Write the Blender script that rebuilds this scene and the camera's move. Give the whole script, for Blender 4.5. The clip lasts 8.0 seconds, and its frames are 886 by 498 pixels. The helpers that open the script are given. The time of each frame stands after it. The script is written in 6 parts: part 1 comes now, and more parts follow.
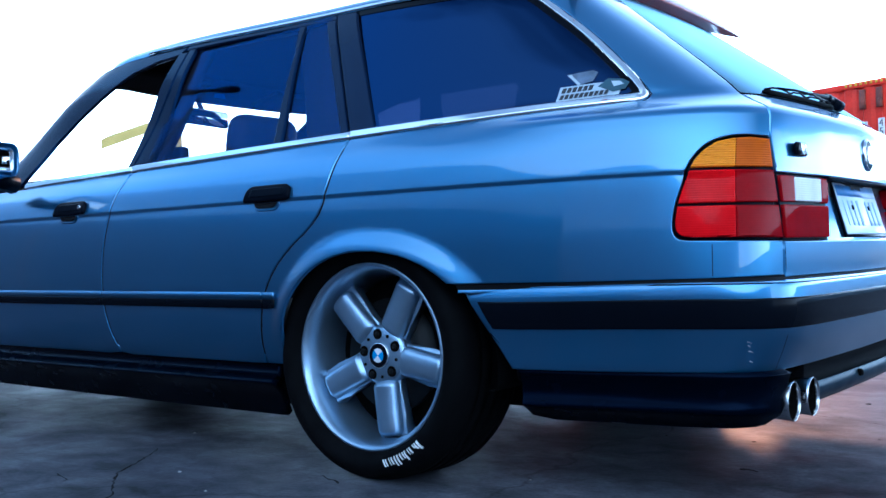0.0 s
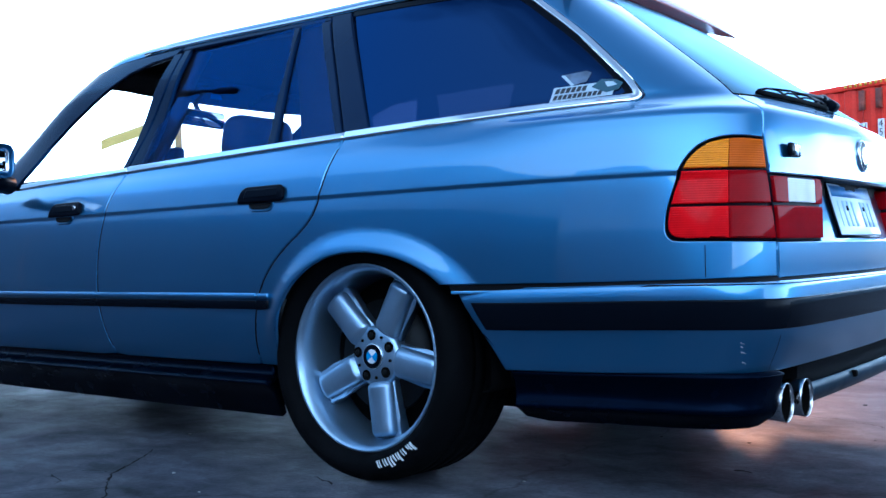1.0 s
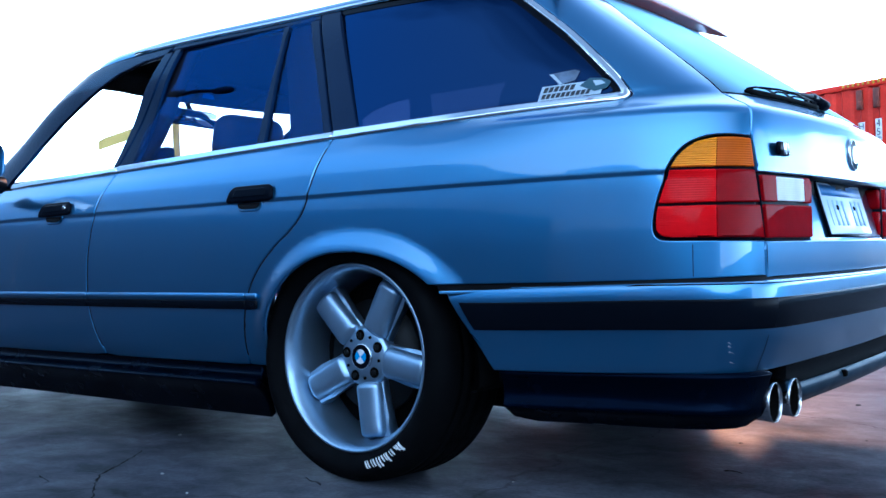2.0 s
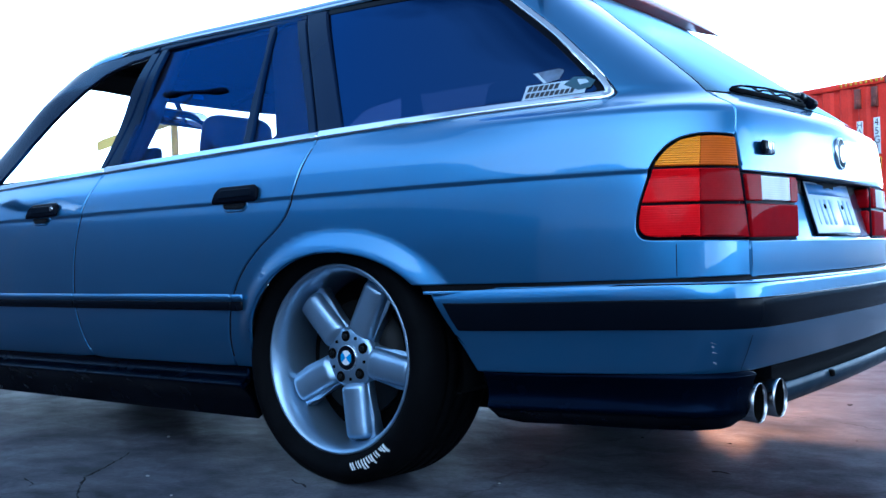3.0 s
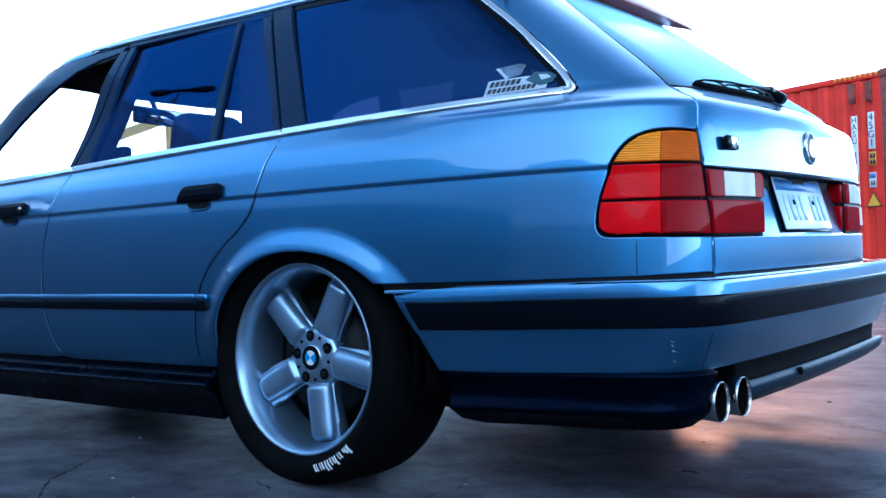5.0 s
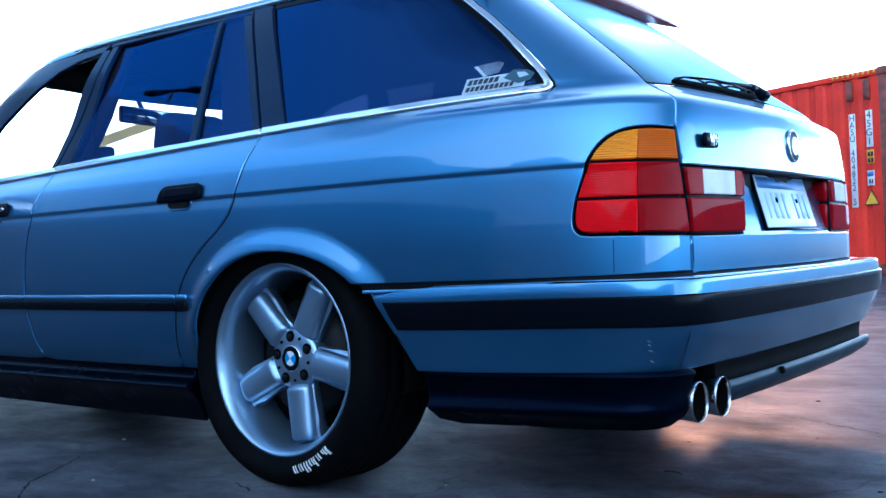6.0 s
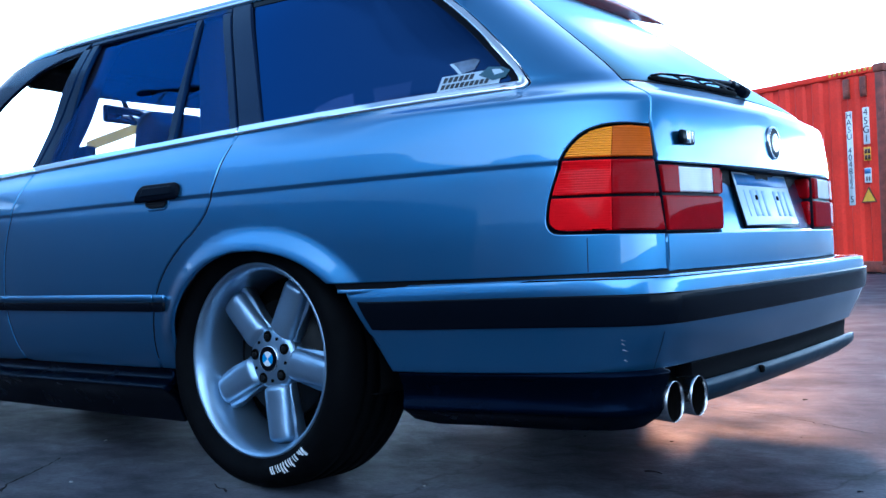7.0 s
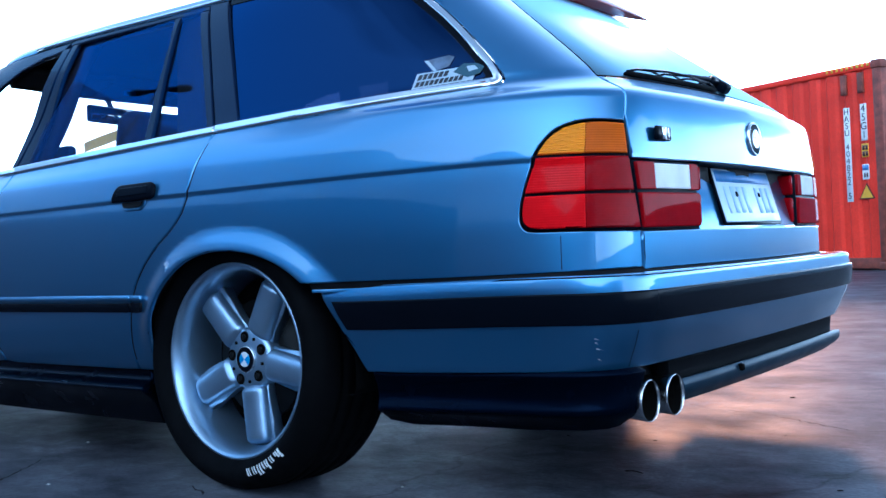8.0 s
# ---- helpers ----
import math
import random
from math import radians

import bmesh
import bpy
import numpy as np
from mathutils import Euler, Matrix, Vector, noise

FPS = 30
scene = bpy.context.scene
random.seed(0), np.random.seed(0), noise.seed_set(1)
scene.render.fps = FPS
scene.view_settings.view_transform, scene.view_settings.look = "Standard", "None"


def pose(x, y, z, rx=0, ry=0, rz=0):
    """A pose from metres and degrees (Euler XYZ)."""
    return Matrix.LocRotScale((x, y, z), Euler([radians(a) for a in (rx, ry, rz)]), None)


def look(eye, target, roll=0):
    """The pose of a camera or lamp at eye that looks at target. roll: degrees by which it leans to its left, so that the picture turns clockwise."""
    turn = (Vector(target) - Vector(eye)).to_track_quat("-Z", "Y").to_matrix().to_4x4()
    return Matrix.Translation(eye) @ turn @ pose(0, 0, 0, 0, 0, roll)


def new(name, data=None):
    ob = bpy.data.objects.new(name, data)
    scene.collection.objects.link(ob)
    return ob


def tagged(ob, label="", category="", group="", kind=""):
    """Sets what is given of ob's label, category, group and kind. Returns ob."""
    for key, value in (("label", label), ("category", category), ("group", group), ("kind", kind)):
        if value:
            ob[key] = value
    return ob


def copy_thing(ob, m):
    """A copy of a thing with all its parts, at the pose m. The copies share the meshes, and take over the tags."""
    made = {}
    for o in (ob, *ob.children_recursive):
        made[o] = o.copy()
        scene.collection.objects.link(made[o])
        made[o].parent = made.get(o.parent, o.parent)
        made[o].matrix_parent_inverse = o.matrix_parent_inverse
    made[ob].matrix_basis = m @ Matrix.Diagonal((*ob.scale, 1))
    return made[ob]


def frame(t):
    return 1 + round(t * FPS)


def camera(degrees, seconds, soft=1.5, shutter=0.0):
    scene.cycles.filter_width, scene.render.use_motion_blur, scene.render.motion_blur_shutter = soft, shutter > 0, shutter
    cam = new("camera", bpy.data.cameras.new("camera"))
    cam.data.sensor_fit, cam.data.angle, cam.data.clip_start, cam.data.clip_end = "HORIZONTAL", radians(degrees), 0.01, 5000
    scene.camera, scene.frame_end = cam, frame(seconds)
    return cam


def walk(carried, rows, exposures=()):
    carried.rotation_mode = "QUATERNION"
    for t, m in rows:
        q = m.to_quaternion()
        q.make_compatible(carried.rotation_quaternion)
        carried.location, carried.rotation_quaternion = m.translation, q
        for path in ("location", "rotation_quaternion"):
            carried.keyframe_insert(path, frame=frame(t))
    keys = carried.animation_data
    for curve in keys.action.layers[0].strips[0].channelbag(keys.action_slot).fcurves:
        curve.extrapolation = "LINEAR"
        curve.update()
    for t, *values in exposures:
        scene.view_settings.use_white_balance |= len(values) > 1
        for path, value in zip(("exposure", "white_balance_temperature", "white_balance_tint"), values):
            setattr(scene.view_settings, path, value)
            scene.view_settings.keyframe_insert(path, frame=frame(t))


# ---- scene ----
cam = camera(48.0, 8.0)
PATH = [
    (0, (1.707, -2.742, 0.618), (0.499, -1.148, 0.596), -2.0),
    (0.5, (1.714, -2.735, 0.617), (0.505, -1.142, 0.596), -2.0),
    (1, (1.719, -2.729, 0.617), (0.51, -1.136, 0.597), -2.0),
    (1.5, (1.725, -2.719, 0.616), (0.517, -1.125, 0.596), -2.0),
    (3, (1.757, -2.67, 0.613), (0.548, -1.077, 0.594), -2.2),
    (3.5, (1.769, -2.652, 0.615), (0.56, -1.059, 0.593), -2.3),
    (4, (1.784, -2.63, 0.613), (0.574, -1.038, 0.592), -2.3),
    (4.5, (1.796, -2.611, 0.612), (0.586, -1.018, 0.589), -2.4),
    (6, (1.84, -2.545, 0.608), (0.629, -0.954, 0.583), -2.7),
    (6.5, (1.857, -2.52, 0.606), (0.644, -0.93, 0.58), -2.8),
    (7, (1.874, -2.496, 0.605), (0.662, -0.906, 0.578), -2.9),
    (7.5, (1.891, -2.469, 0.604), (0.678, -0.879, 0.575), -3.0),
    (8, (1.907, -2.443, 0.601), (0.692, -0.854, 0.572), -3.2),
]
walk(cam, [(t, look(eye, target, roll)) for t, eye, target, roll in PATH],
     exposures=[(0.0, 1.43, 4650, 8), (8.0, 1.43, 4650, 8)])

# ---- sky, sun and exposure ----
SUN_AZ, SUN_EL = 23.0, 19.0        # azimuth from +y towards -x, elevation
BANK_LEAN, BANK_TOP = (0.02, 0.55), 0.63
_az, _el = radians(SUN_AZ), radians(SUN_EL)
SUN_DIR = Vector((-math.sin(_az) * math.cos(_el), math.cos(_az) * math.cos(_el), math.sin(_el)))

world = bpy.data.worlds.new("sky")
scene.world = world
world.use_nodes = True
_wn, _wl = world.node_tree.nodes, world.node_tree.links
_wn.clear()
_sky = _wn.new("ShaderNodeTexSky")
_sky.sky_type, _sky.sun_disc = "NISHITA", False
_sky.sun_elevation, _sky.sun_rotation = _el, -_az
_sky.air_density, _sky.dust_density, _sky.ozone_density = 1.1, 0.0, 3.0


def sky_node(kind, **sockets):
    """A node of the sky, with values or links for its inputs."""
    n = _wn.new(kind)
    for key, value in sockets.items():
        socket = n.inputs[int(key[1:])]
        if isinstance(value, bpy.types.NodeSocket):
            _wl.new(value, socket)
        else:
            socket.default_value = value
    return n


def sky_math(operation, *values):
    n = sky_node("ShaderNodeMath", **{"i%d" % k: v for k, v in enumerate(values)})
    n.operation = operation
    return n.outputs[0]


_dir = _wn.new("ShaderNodeTexCoord").outputs["Generated"]
_sep = sky_node("ShaderNodeSeparateXYZ", i0=_dir)
_map = sky_node("ShaderNodeMapping", i0=_dir, i1=(3.1, 0.7, 0.0), i3=(1.6, 1.6, 4.0))
_puff = _wn.new("ShaderNodeTexNoise")
_puff.inputs["Scale"].default_value, _puff.inputs["Detail"].default_value = 3.6, 7.0
_wl.new(_map.outputs[0], _puff.inputs["Vector"])
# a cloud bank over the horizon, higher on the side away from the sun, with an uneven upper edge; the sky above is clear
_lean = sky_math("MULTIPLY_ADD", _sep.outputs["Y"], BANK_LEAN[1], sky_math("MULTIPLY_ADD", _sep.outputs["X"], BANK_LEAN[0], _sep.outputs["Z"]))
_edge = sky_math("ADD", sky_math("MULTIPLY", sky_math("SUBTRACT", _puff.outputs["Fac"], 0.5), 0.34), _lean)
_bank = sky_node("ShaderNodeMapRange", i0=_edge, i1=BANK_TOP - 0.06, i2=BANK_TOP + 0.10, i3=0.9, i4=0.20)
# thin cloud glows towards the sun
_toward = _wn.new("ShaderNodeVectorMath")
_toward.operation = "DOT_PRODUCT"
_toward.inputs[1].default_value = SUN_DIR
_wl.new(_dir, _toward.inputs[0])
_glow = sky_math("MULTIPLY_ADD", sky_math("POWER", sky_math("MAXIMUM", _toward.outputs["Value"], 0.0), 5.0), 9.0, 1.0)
# and cloud opposite the sun is lit full on
_away = sky_math("POWER", sky_math("MAXIMUM", sky_math("MULTIPLY", _toward.outputs["Value"], -1.0), 0.0), 1.5)
_glow = sky_math("MULTIPLY_ADD", _away, 3.2, _glow)
# bright haze along the horizon on the sun's side
_low = sky_node("ShaderNodeMapRange", i0=_sep.outputs["Z"], i1=0.06, i2=0.26, i3=1.0, i4=0.0)
_front = sky_node("ShaderNodeMapRange", i0=_sep.outputs["Y"], i1=0.0, i2=0.6, i3=0.0, i4=1.0)
_glow = sky_math("MULTIPLY_ADD", sky_math("MULTIPLY", _low.outputs[0], _front.outputs[0]), 4.0, _glow)
# long dark cloud band, ragged at both edges, added out of view for tailgate reflections
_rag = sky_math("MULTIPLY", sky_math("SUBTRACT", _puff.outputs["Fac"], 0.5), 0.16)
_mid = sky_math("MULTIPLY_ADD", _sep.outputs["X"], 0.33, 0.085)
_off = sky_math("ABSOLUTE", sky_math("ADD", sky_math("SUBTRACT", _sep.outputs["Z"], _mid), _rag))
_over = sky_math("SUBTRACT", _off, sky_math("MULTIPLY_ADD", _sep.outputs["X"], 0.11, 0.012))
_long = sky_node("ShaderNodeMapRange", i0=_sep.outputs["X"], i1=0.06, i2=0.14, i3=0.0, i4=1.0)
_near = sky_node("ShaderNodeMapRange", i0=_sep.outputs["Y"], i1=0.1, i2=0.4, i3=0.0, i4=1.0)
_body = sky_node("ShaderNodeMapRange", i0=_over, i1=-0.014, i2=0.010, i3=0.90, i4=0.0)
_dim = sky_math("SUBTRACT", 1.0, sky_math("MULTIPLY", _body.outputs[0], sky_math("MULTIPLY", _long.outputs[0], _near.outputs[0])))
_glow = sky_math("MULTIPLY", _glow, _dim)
_white = _wn.new("ShaderNodeVectorMath")
_white.operation = "SCALE"
# cloud tinted blue towards -x and -y, out of view, where the doors reflect
_west = sky_node("ShaderNodeMapRange", i0=_sep.outputs["X"], i1=-0.95, i2=-0.35, i3=1.0, i4=0.0)
_south = sky_node("ShaderNodeMapRange", i0=_sep.outputs["Y"], i1=-0.10, i2=0.08, i3=1.0, i4=0.0)
_tone = sky_node("ShaderNodeMixRGB", i0=sky_math("MULTIPLY", _west.outputs[0], _south.outputs[0]), i1=(8.0, 9.1, 9.6, 1), i2=(3.6, 7.6, 12.0, 1))
_wl.new(_tone.outputs[0], _white.inputs[0])
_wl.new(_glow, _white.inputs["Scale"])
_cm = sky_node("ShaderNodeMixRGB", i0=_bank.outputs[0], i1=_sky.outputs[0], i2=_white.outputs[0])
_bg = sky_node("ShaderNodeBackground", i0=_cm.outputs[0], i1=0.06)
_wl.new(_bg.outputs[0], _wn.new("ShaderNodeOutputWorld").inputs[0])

sun_data = bpy.data.lights.new("sun", "SUN")
sun_data.energy, sun_data.angle, sun_data.color = 0.62, radians(6.0), (1.0, 0.36, 0.12)
sun = new("sun", sun_data)
sun.matrix_world = look(SUN_DIR * 50, (0, 0, 0))


# ---- materials ----
def material(name, colour, rough=0.5, metal=0.0, vary=0.0, vary_scale=6.0, grain=0.0, grain_scale=200.0,
             bump=0.0, bump_scale=150.0, coat=0.0, rough_vary=0.0, spec=0.5):
    """A principled surface with colour variation at two scales, a roughness variation and fine relief."""
    m = bpy.data.materials.new(name)
    m.use_nodes = True
    n, l = m.node_tree.nodes, m.node_tree.links
    b = n["Principled BSDF"]
    b.inputs["Base Color"].default_value = (*colour, 1)
    b.inputs["Roughness"].default_value, b.inputs["Metallic"].default_value = rough, metal
    b.inputs["Coat Weight"].default_value, b.inputs["Coat Roughness"].default_value = coat, 0.07
    b.inputs["Specular IOR Level"].default_value = spec
    tc = n.new("ShaderNodeTexCoord")
    src = None
    for amount, scale, detail in ((vary, vary_scale, 5.0), (grain, grain_scale, 3.0)):
        if amount <= 0:
            continue
        t = n.new("ShaderNodeTexNoise")
        t.inputs["Scale"].default_value, t.inputs["Detail"].default_value = scale, detail
        l.new(tc.outputs["Object"], t.inputs["Vector"])
        r = n.new("ShaderNodeMapRange")
        r.inputs["From Min"].default_value, r.inputs["From Max"].default_value = 0.3, 0.7
        r.inputs["To Min"].default_value, r.inputs["To Max"].default_value = 1 - amount, 1 + amount
        l.new(t.outputs["Fac"], r.inputs[0])
        x = n.new("ShaderNodeMixRGB")
        x.blend_type, x.inputs[0].default_value = "MULTIPLY", 1.0
        if src is None:
            x.inputs[1].default_value = (*colour, 1)
        else:
            l.new(src, x.inputs[1])
        l.new(r.outputs[0], x.inputs[2])
        src = x.outputs[0]
    if src is not None:
        l.new(src, b.inputs["Base Color"])
    if rough_vary > 0:
        t = n.new("ShaderNodeTexNoise")
        t.inputs["Scale"].default_value, t.inputs["Detail"].default_value = vary_scale * 1.7, 6.0
        l.new(tc.outputs["Object"], t.inputs["Vector"])
        r = n.new("ShaderNodeMapRange")
        r.inputs["From Min"].default_value, r.inputs["From Max"].default_value = 0.3, 0.7
        r.inputs["To Min"].default_value, r.inputs["To Max"].default_value = max(0.02, rough - rough_vary), min(1, rough + rough_vary)
        l.new(t.outputs["Fac"], r.inputs[0])
        l.new(r.outputs[0], b.inputs["Roughness"])
    if bump > 0:
        t = n.new("ShaderNodeTexNoise")
        t.inputs["Scale"].default_value, t.inputs["Detail"].default_value = bump_scale, 4.0
        l.new(tc.outputs["Object"], t.inputs["Vector"])
        k = n.new("ShaderNodeBump")
        k.inputs["Strength"].default_value, k.inputs["Distance"].default_value = bump, 0.002
        l.new(t.outputs["Fac"], k.inputs["Height"])
        l.new(k.outputs[0], b.inputs["Normal"])
    return m


def glass(name, tint, ior=1.5, extra=0.0, sheen=(1.0, 1.0, 1.0), dust=0.0):
    """A thin pane: tinted clear glass with a mirror sheen by Fresnel."""
    m = bpy.data.materials.new(name)
    m.use_nodes = True
    n, l = m.node_tree.nodes, m.node_tree.links
    n.clear()
    out, mix = n.new("ShaderNodeOutputMaterial"), n.new("ShaderNodeMixShader")
    tr, gl, fr = n.new("ShaderNodeBsdfTransparent"), n.new("ShaderNodeBsdfGlossy"), n.new("ShaderNodeLayerWeight")
    tr.inputs[0].default_value = (*tint, 1)
    gl.inputs["Roughness"].default_value = dust
    gl.inputs["Color"].default_value = (*sheen, 1)
    fr.inputs["Blend"].default_value = 0.5
    pw, ma = n.new("ShaderNodeMath"), n.new("ShaderNodeMath")
    pw.operation, ma.operation = "POWER", "MULTIPLY_ADD"
    pw.inputs[1].default_value = 5.0
    f0 = ((ior - 1) / (ior + 1)) ** 2 + extra
    ma.inputs[1].default_value, ma.inputs[2].default_value = 1 - f0, f0
    l.new(fr.outputs["Facing"], pw.inputs[0])
    l.new(pw.outputs[0], ma.inputs[0])
    l.new(ma.outputs[0], mix.inputs[0])
    l.new(tr.outputs[0], mix.inputs[1])
    l.new(gl.outputs[0], mix.inputs[2])
    l.new(mix.outputs[0], out.inputs[0])
    return m


def ribbed(name, colour, scale, strength, glow=0.0):
    """Moulded lamp plastic with fine horizontal ribs under a smooth face."""
    m = material(name, colour, rough=0.5, coat=0.12, vary=0.12, vary_scale=14, spec=0.0)
    n, l = m.node_tree.nodes, m.node_tree.links
    b = n["Principled BSDF"]
    b.inputs["Coat Roughness"].default_value = 0.015
    b.inputs["Subsurface Weight"].default_value = glow
    b.inputs["Subsurface Radius"].default_value = (0.05, 0.01, 0.005)
    tc, w, k = n.new("ShaderNodeTexCoord"), n.new("ShaderNodeTexWave"), n.new("ShaderNodeBump")
    w.bands_direction = "Z"
    w.inputs["Scale"].default_value = scale
    k.inputs["Strength"].default_value, k.inputs["Distance"].default_value = strength, 0.003
    l.new(tc.outputs["Object"], w.inputs["Vector"])
    l.new(w.outputs["Fac"], k.inputs["Height"])
    l.new(k.outputs[0], b.inputs["Normal"])
    return m


PAINT = material("blue_metallic_paint", (0.058, 0.188, 0.365), rough=0.30, metal=0.90, vary=0.03, vary_scale=2, coat=1.0, rough_vary=0.02)
PAINT.node_tree.nodes["Principled BSDF"].inputs["Coat Roughness"].default_value = 0.012
PAINT.node_tree.nodes["Principled BSDF"].inputs["Coat IOR"].default_value = 1.68
BLACK_GLOSS = material("black_gloss_trim", (0.0025, 0.0035, 0.0065), rough=0.14, rough_vary=0.03, vary=0.1, spec=0.06)
# body blue as it stands in shade on the lip, darkened in the colour
LIP_SHADED_BLUE = material("shaded_blue_lip", (0.006, 0.020, 0.036), rough=0.36, metal=0.25, vary=0.08, vary_scale=10, coat=0.05, rough_vary=0.05, spec=0.10)
# pillar black; the reflected sky's blue is put into base and specular tint
PILLAR = material("pillar_sky_tint", (0.003, 0.007, 0.020), rough=0.20, vary=0.1, rough_vary=0.04, spec=0.25)
PILLAR.node_tree.nodes["Principled BSDF"].inputs["Specular Tint"].default_value = (0.10, 0.28, 0.80, 1)
VALANCE = material("valance_black", (0.003, 0.003, 0.004), rough=0.6, vary=0.15, vary_scale=8, bump=0.1, bump_scale=300, spec=0.03)
BLACK_PLASTIC = material("black_plastic", (0.0028, 0.0042, 0.0085), rough=0.34, bump=0.08, bump_scale=500, vary=0.15, rough_vary=0.08, spec=0.03)
DARK_SKIRT = material("dark_skirt_paint", (0.0011, 0.0030, 0.009), rough=0.24, metal=0.6, vary=0.15, vary_scale=9, rough_vary=0.06, spec=0.03)
RUBBER = material("tyre_rubber", (0.0025, 0.0025, 0.003), rough=0.75, vary=0.25, vary_scale=14, bump=0.2, bump_scale=260, rough_vary=0.1, spec=0.05)
SEAL = material("rubber_seal", (0.005, 0.005, 0.006), rough=0.6, vary=0.1, spec=0.1)
CHROME = material("bright_trim", (0.82, 0.84, 0.86), rough=0.12, metal=1.0, rough_vary=0.04)
STEEL = material("exhaust_steel", (0.62, 0.60, 0.58), rough=0.18, metal=1.0, vary=0.12, vary_scale=30, rough_vary=0.08)
# pipe soot, and black that stands for shade in the wheel's hollows
SOOT_SHADE = material("soot_and_shade", (0.004, 0.0035, 0.003), rough=0.9, vary=0.2, spec=0.05)
RIM_PAINT = material("silver_wheel_paint", (0.35, 0.45, 0.57), rough=0.35, metal=0.9, grain=0.06, grain_scale=700, vary=0.06, vary_scale=12, coat=0.2, rough_vary=0.06)
BRAKE_IRON = material("brake_iron", (0.006, 0.006, 0.006), rough=0.55, metal=0.6, vary=0.3, vary_scale=20)
INNER = material("dark_interior", (0.013, 0.013, 0.014), rough=0.8, vary=0.2, vary_scale=8, bump=0.2, bump_scale=300)
SEAT_CLOTH = material("dark_seat_leather", (0.022, 0.022, 0.024), rough=0.55, vary=0.2, vary_scale=9, bump=0.25, bump_scale=240)
HEADLINER = material("dark_headliner", (0.05, 0.047, 0.045), rough=0.95, vary=0.1, bump=0.2, bump_scale=500)
UNDER = material("underbody", (0.004, 0.004, 0.004), spec=0.1, rough=0.9, vary=0.3, vary_scale=6)
GLASS_CLEAR = glass("clear_glass", (0.86, 0.9, 0.88))
SKY_SHEEN = (0.15, 0.33, 0.95)      # window sheen, with the blue of the reflected sky put into its colour
GLASS_DOOR = glass("tinted_glass", (0.52, 0.50, 0.48), extra=0.035, sheen=SKY_SHEEN)
GLASS_DARK = glass("dark_tinted_glass", (0.002, 0.0024, 0.005), extra=0.05, sheen=SKY_SHEEN)
# pale blue sheen carries the sky colour that this glass reflects
GLASS_REAR = glass("rear_glass", (0.05, 0.06, 0.08), extra=0.09, sheen=(0.55, 0.82, 1.0), dust=0.42)
AMBER_RIB = ribbed("amber_lens_ribbed", (0.98, 0.29, 0.002), 62, 0.7, 0.0)
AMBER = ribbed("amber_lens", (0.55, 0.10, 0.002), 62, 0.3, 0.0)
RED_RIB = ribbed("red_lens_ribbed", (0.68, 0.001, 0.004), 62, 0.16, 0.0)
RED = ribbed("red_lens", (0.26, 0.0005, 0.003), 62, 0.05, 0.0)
CLEAR_LENS = ribbed("clear_lens", (0.80, 0.77, 0.77), 62, 0.06, 0.0)
PLATE_WHITE = material("plate_white", (0.56, 0.66, 0.76), rough=0.35, vary=0.05, vary_scale=20, coat=0.3)
PLATE_BAND = material("plate_band", (0.10, 0.24, 0.52), rough=0.35, vary=0.25, vary_scale=14)
PLATE_BLUE = material("plate_blue", (0.36, 0.50, 0.70), rough=0.35, vary=0.1, vary_scale=20)
BADGE_BLUE = material("badge_blue", (0.05, 0.28, 0.62), rough=0.2, coat=1.0)
BADGE_WHITE = material("badge_white", (0.8, 0.8, 0.8), rough=0.25, coat=1.0)
TYRE_WHITE = material("tyre_paint_white", (0.72, 0.71, 0.68), rough=0.7, vary=0.2, vary_scale=60)
STICKER_GREY = material("sticker_grey", (0.48, 0.55, 0.62), rough=0.45, vary=0.06, vary_scale=40)
STICKER_DARK = material("sticker_dark", (0.01, 0.012, 0.02), rough=0.45)
STICKER_TEAL = material("sticker_teal", (0.02, 0.07, 0.10), rough=0.45)
SPOILER_RED = material("dark_red_spoiler", (0.32, 0.02, 0.016), rough=0.3, coat=0.6, vary=0.15)
MIRROR = material("mirror_glass", (0.85, 0.87, 0.88), rough=0.02, metal=1.0)


# ---- mesh helpers ----
def smooth(t):
    t = min(1.0, max(0.0, t))
    return t * t * (3 - 2 * t)


def hermite(points):
    """A smooth curve through points (t, value)."""
    ts, vs = [p[0] for p in points], [p[1] for p in points]
    k = len(ts)
    tan = []
    for i in range(k):
        a, b = max(0, i - 1), min(k - 1, i + 1)
        tan.append((vs[b] - vs[a]) / (ts[b] - ts[a]))

    def f(t):
        if t <= ts[0]:
            return vs[0] + tan[0] * (t - ts[0])
        if t >= ts[-1]:
            return vs[-1] + tan[-1] * (t - ts[-1])
        i = 0
        while t > ts[i + 1]:
            i += 1
        h = ts[i + 1] - ts[i]
        s = (t - ts[i]) / h
        return ((2 * s ** 3 - 3 * s ** 2 + 1) * vs[i] + (s ** 3 - 2 * s ** 2 + s) * h * tan[i]
                + (3 * s ** 2 - 2 * s ** 3) * vs[i + 1] + (s ** 3 - s ** 2) * h * tan[i + 1])
    return f


def finish(name, bm, mat, parent=None, label="", soft=True, normals=None):
    """Links a bmesh as one mesh object under a thing or a part."""
    me = bpy.data.meshes.new(name)
    bm.to_mesh(me)
    bm.free()
    for p in me.polygons:
        p.use_smooth = soft
    if normals is not None:
        me.normals_split_custom_set_from_vertices(normals)
    me.materials.append(mat)
    ob = new(name, me)
    ob.parent = parent
    if label:
        tagged(ob, label)
    return ob


part = finish


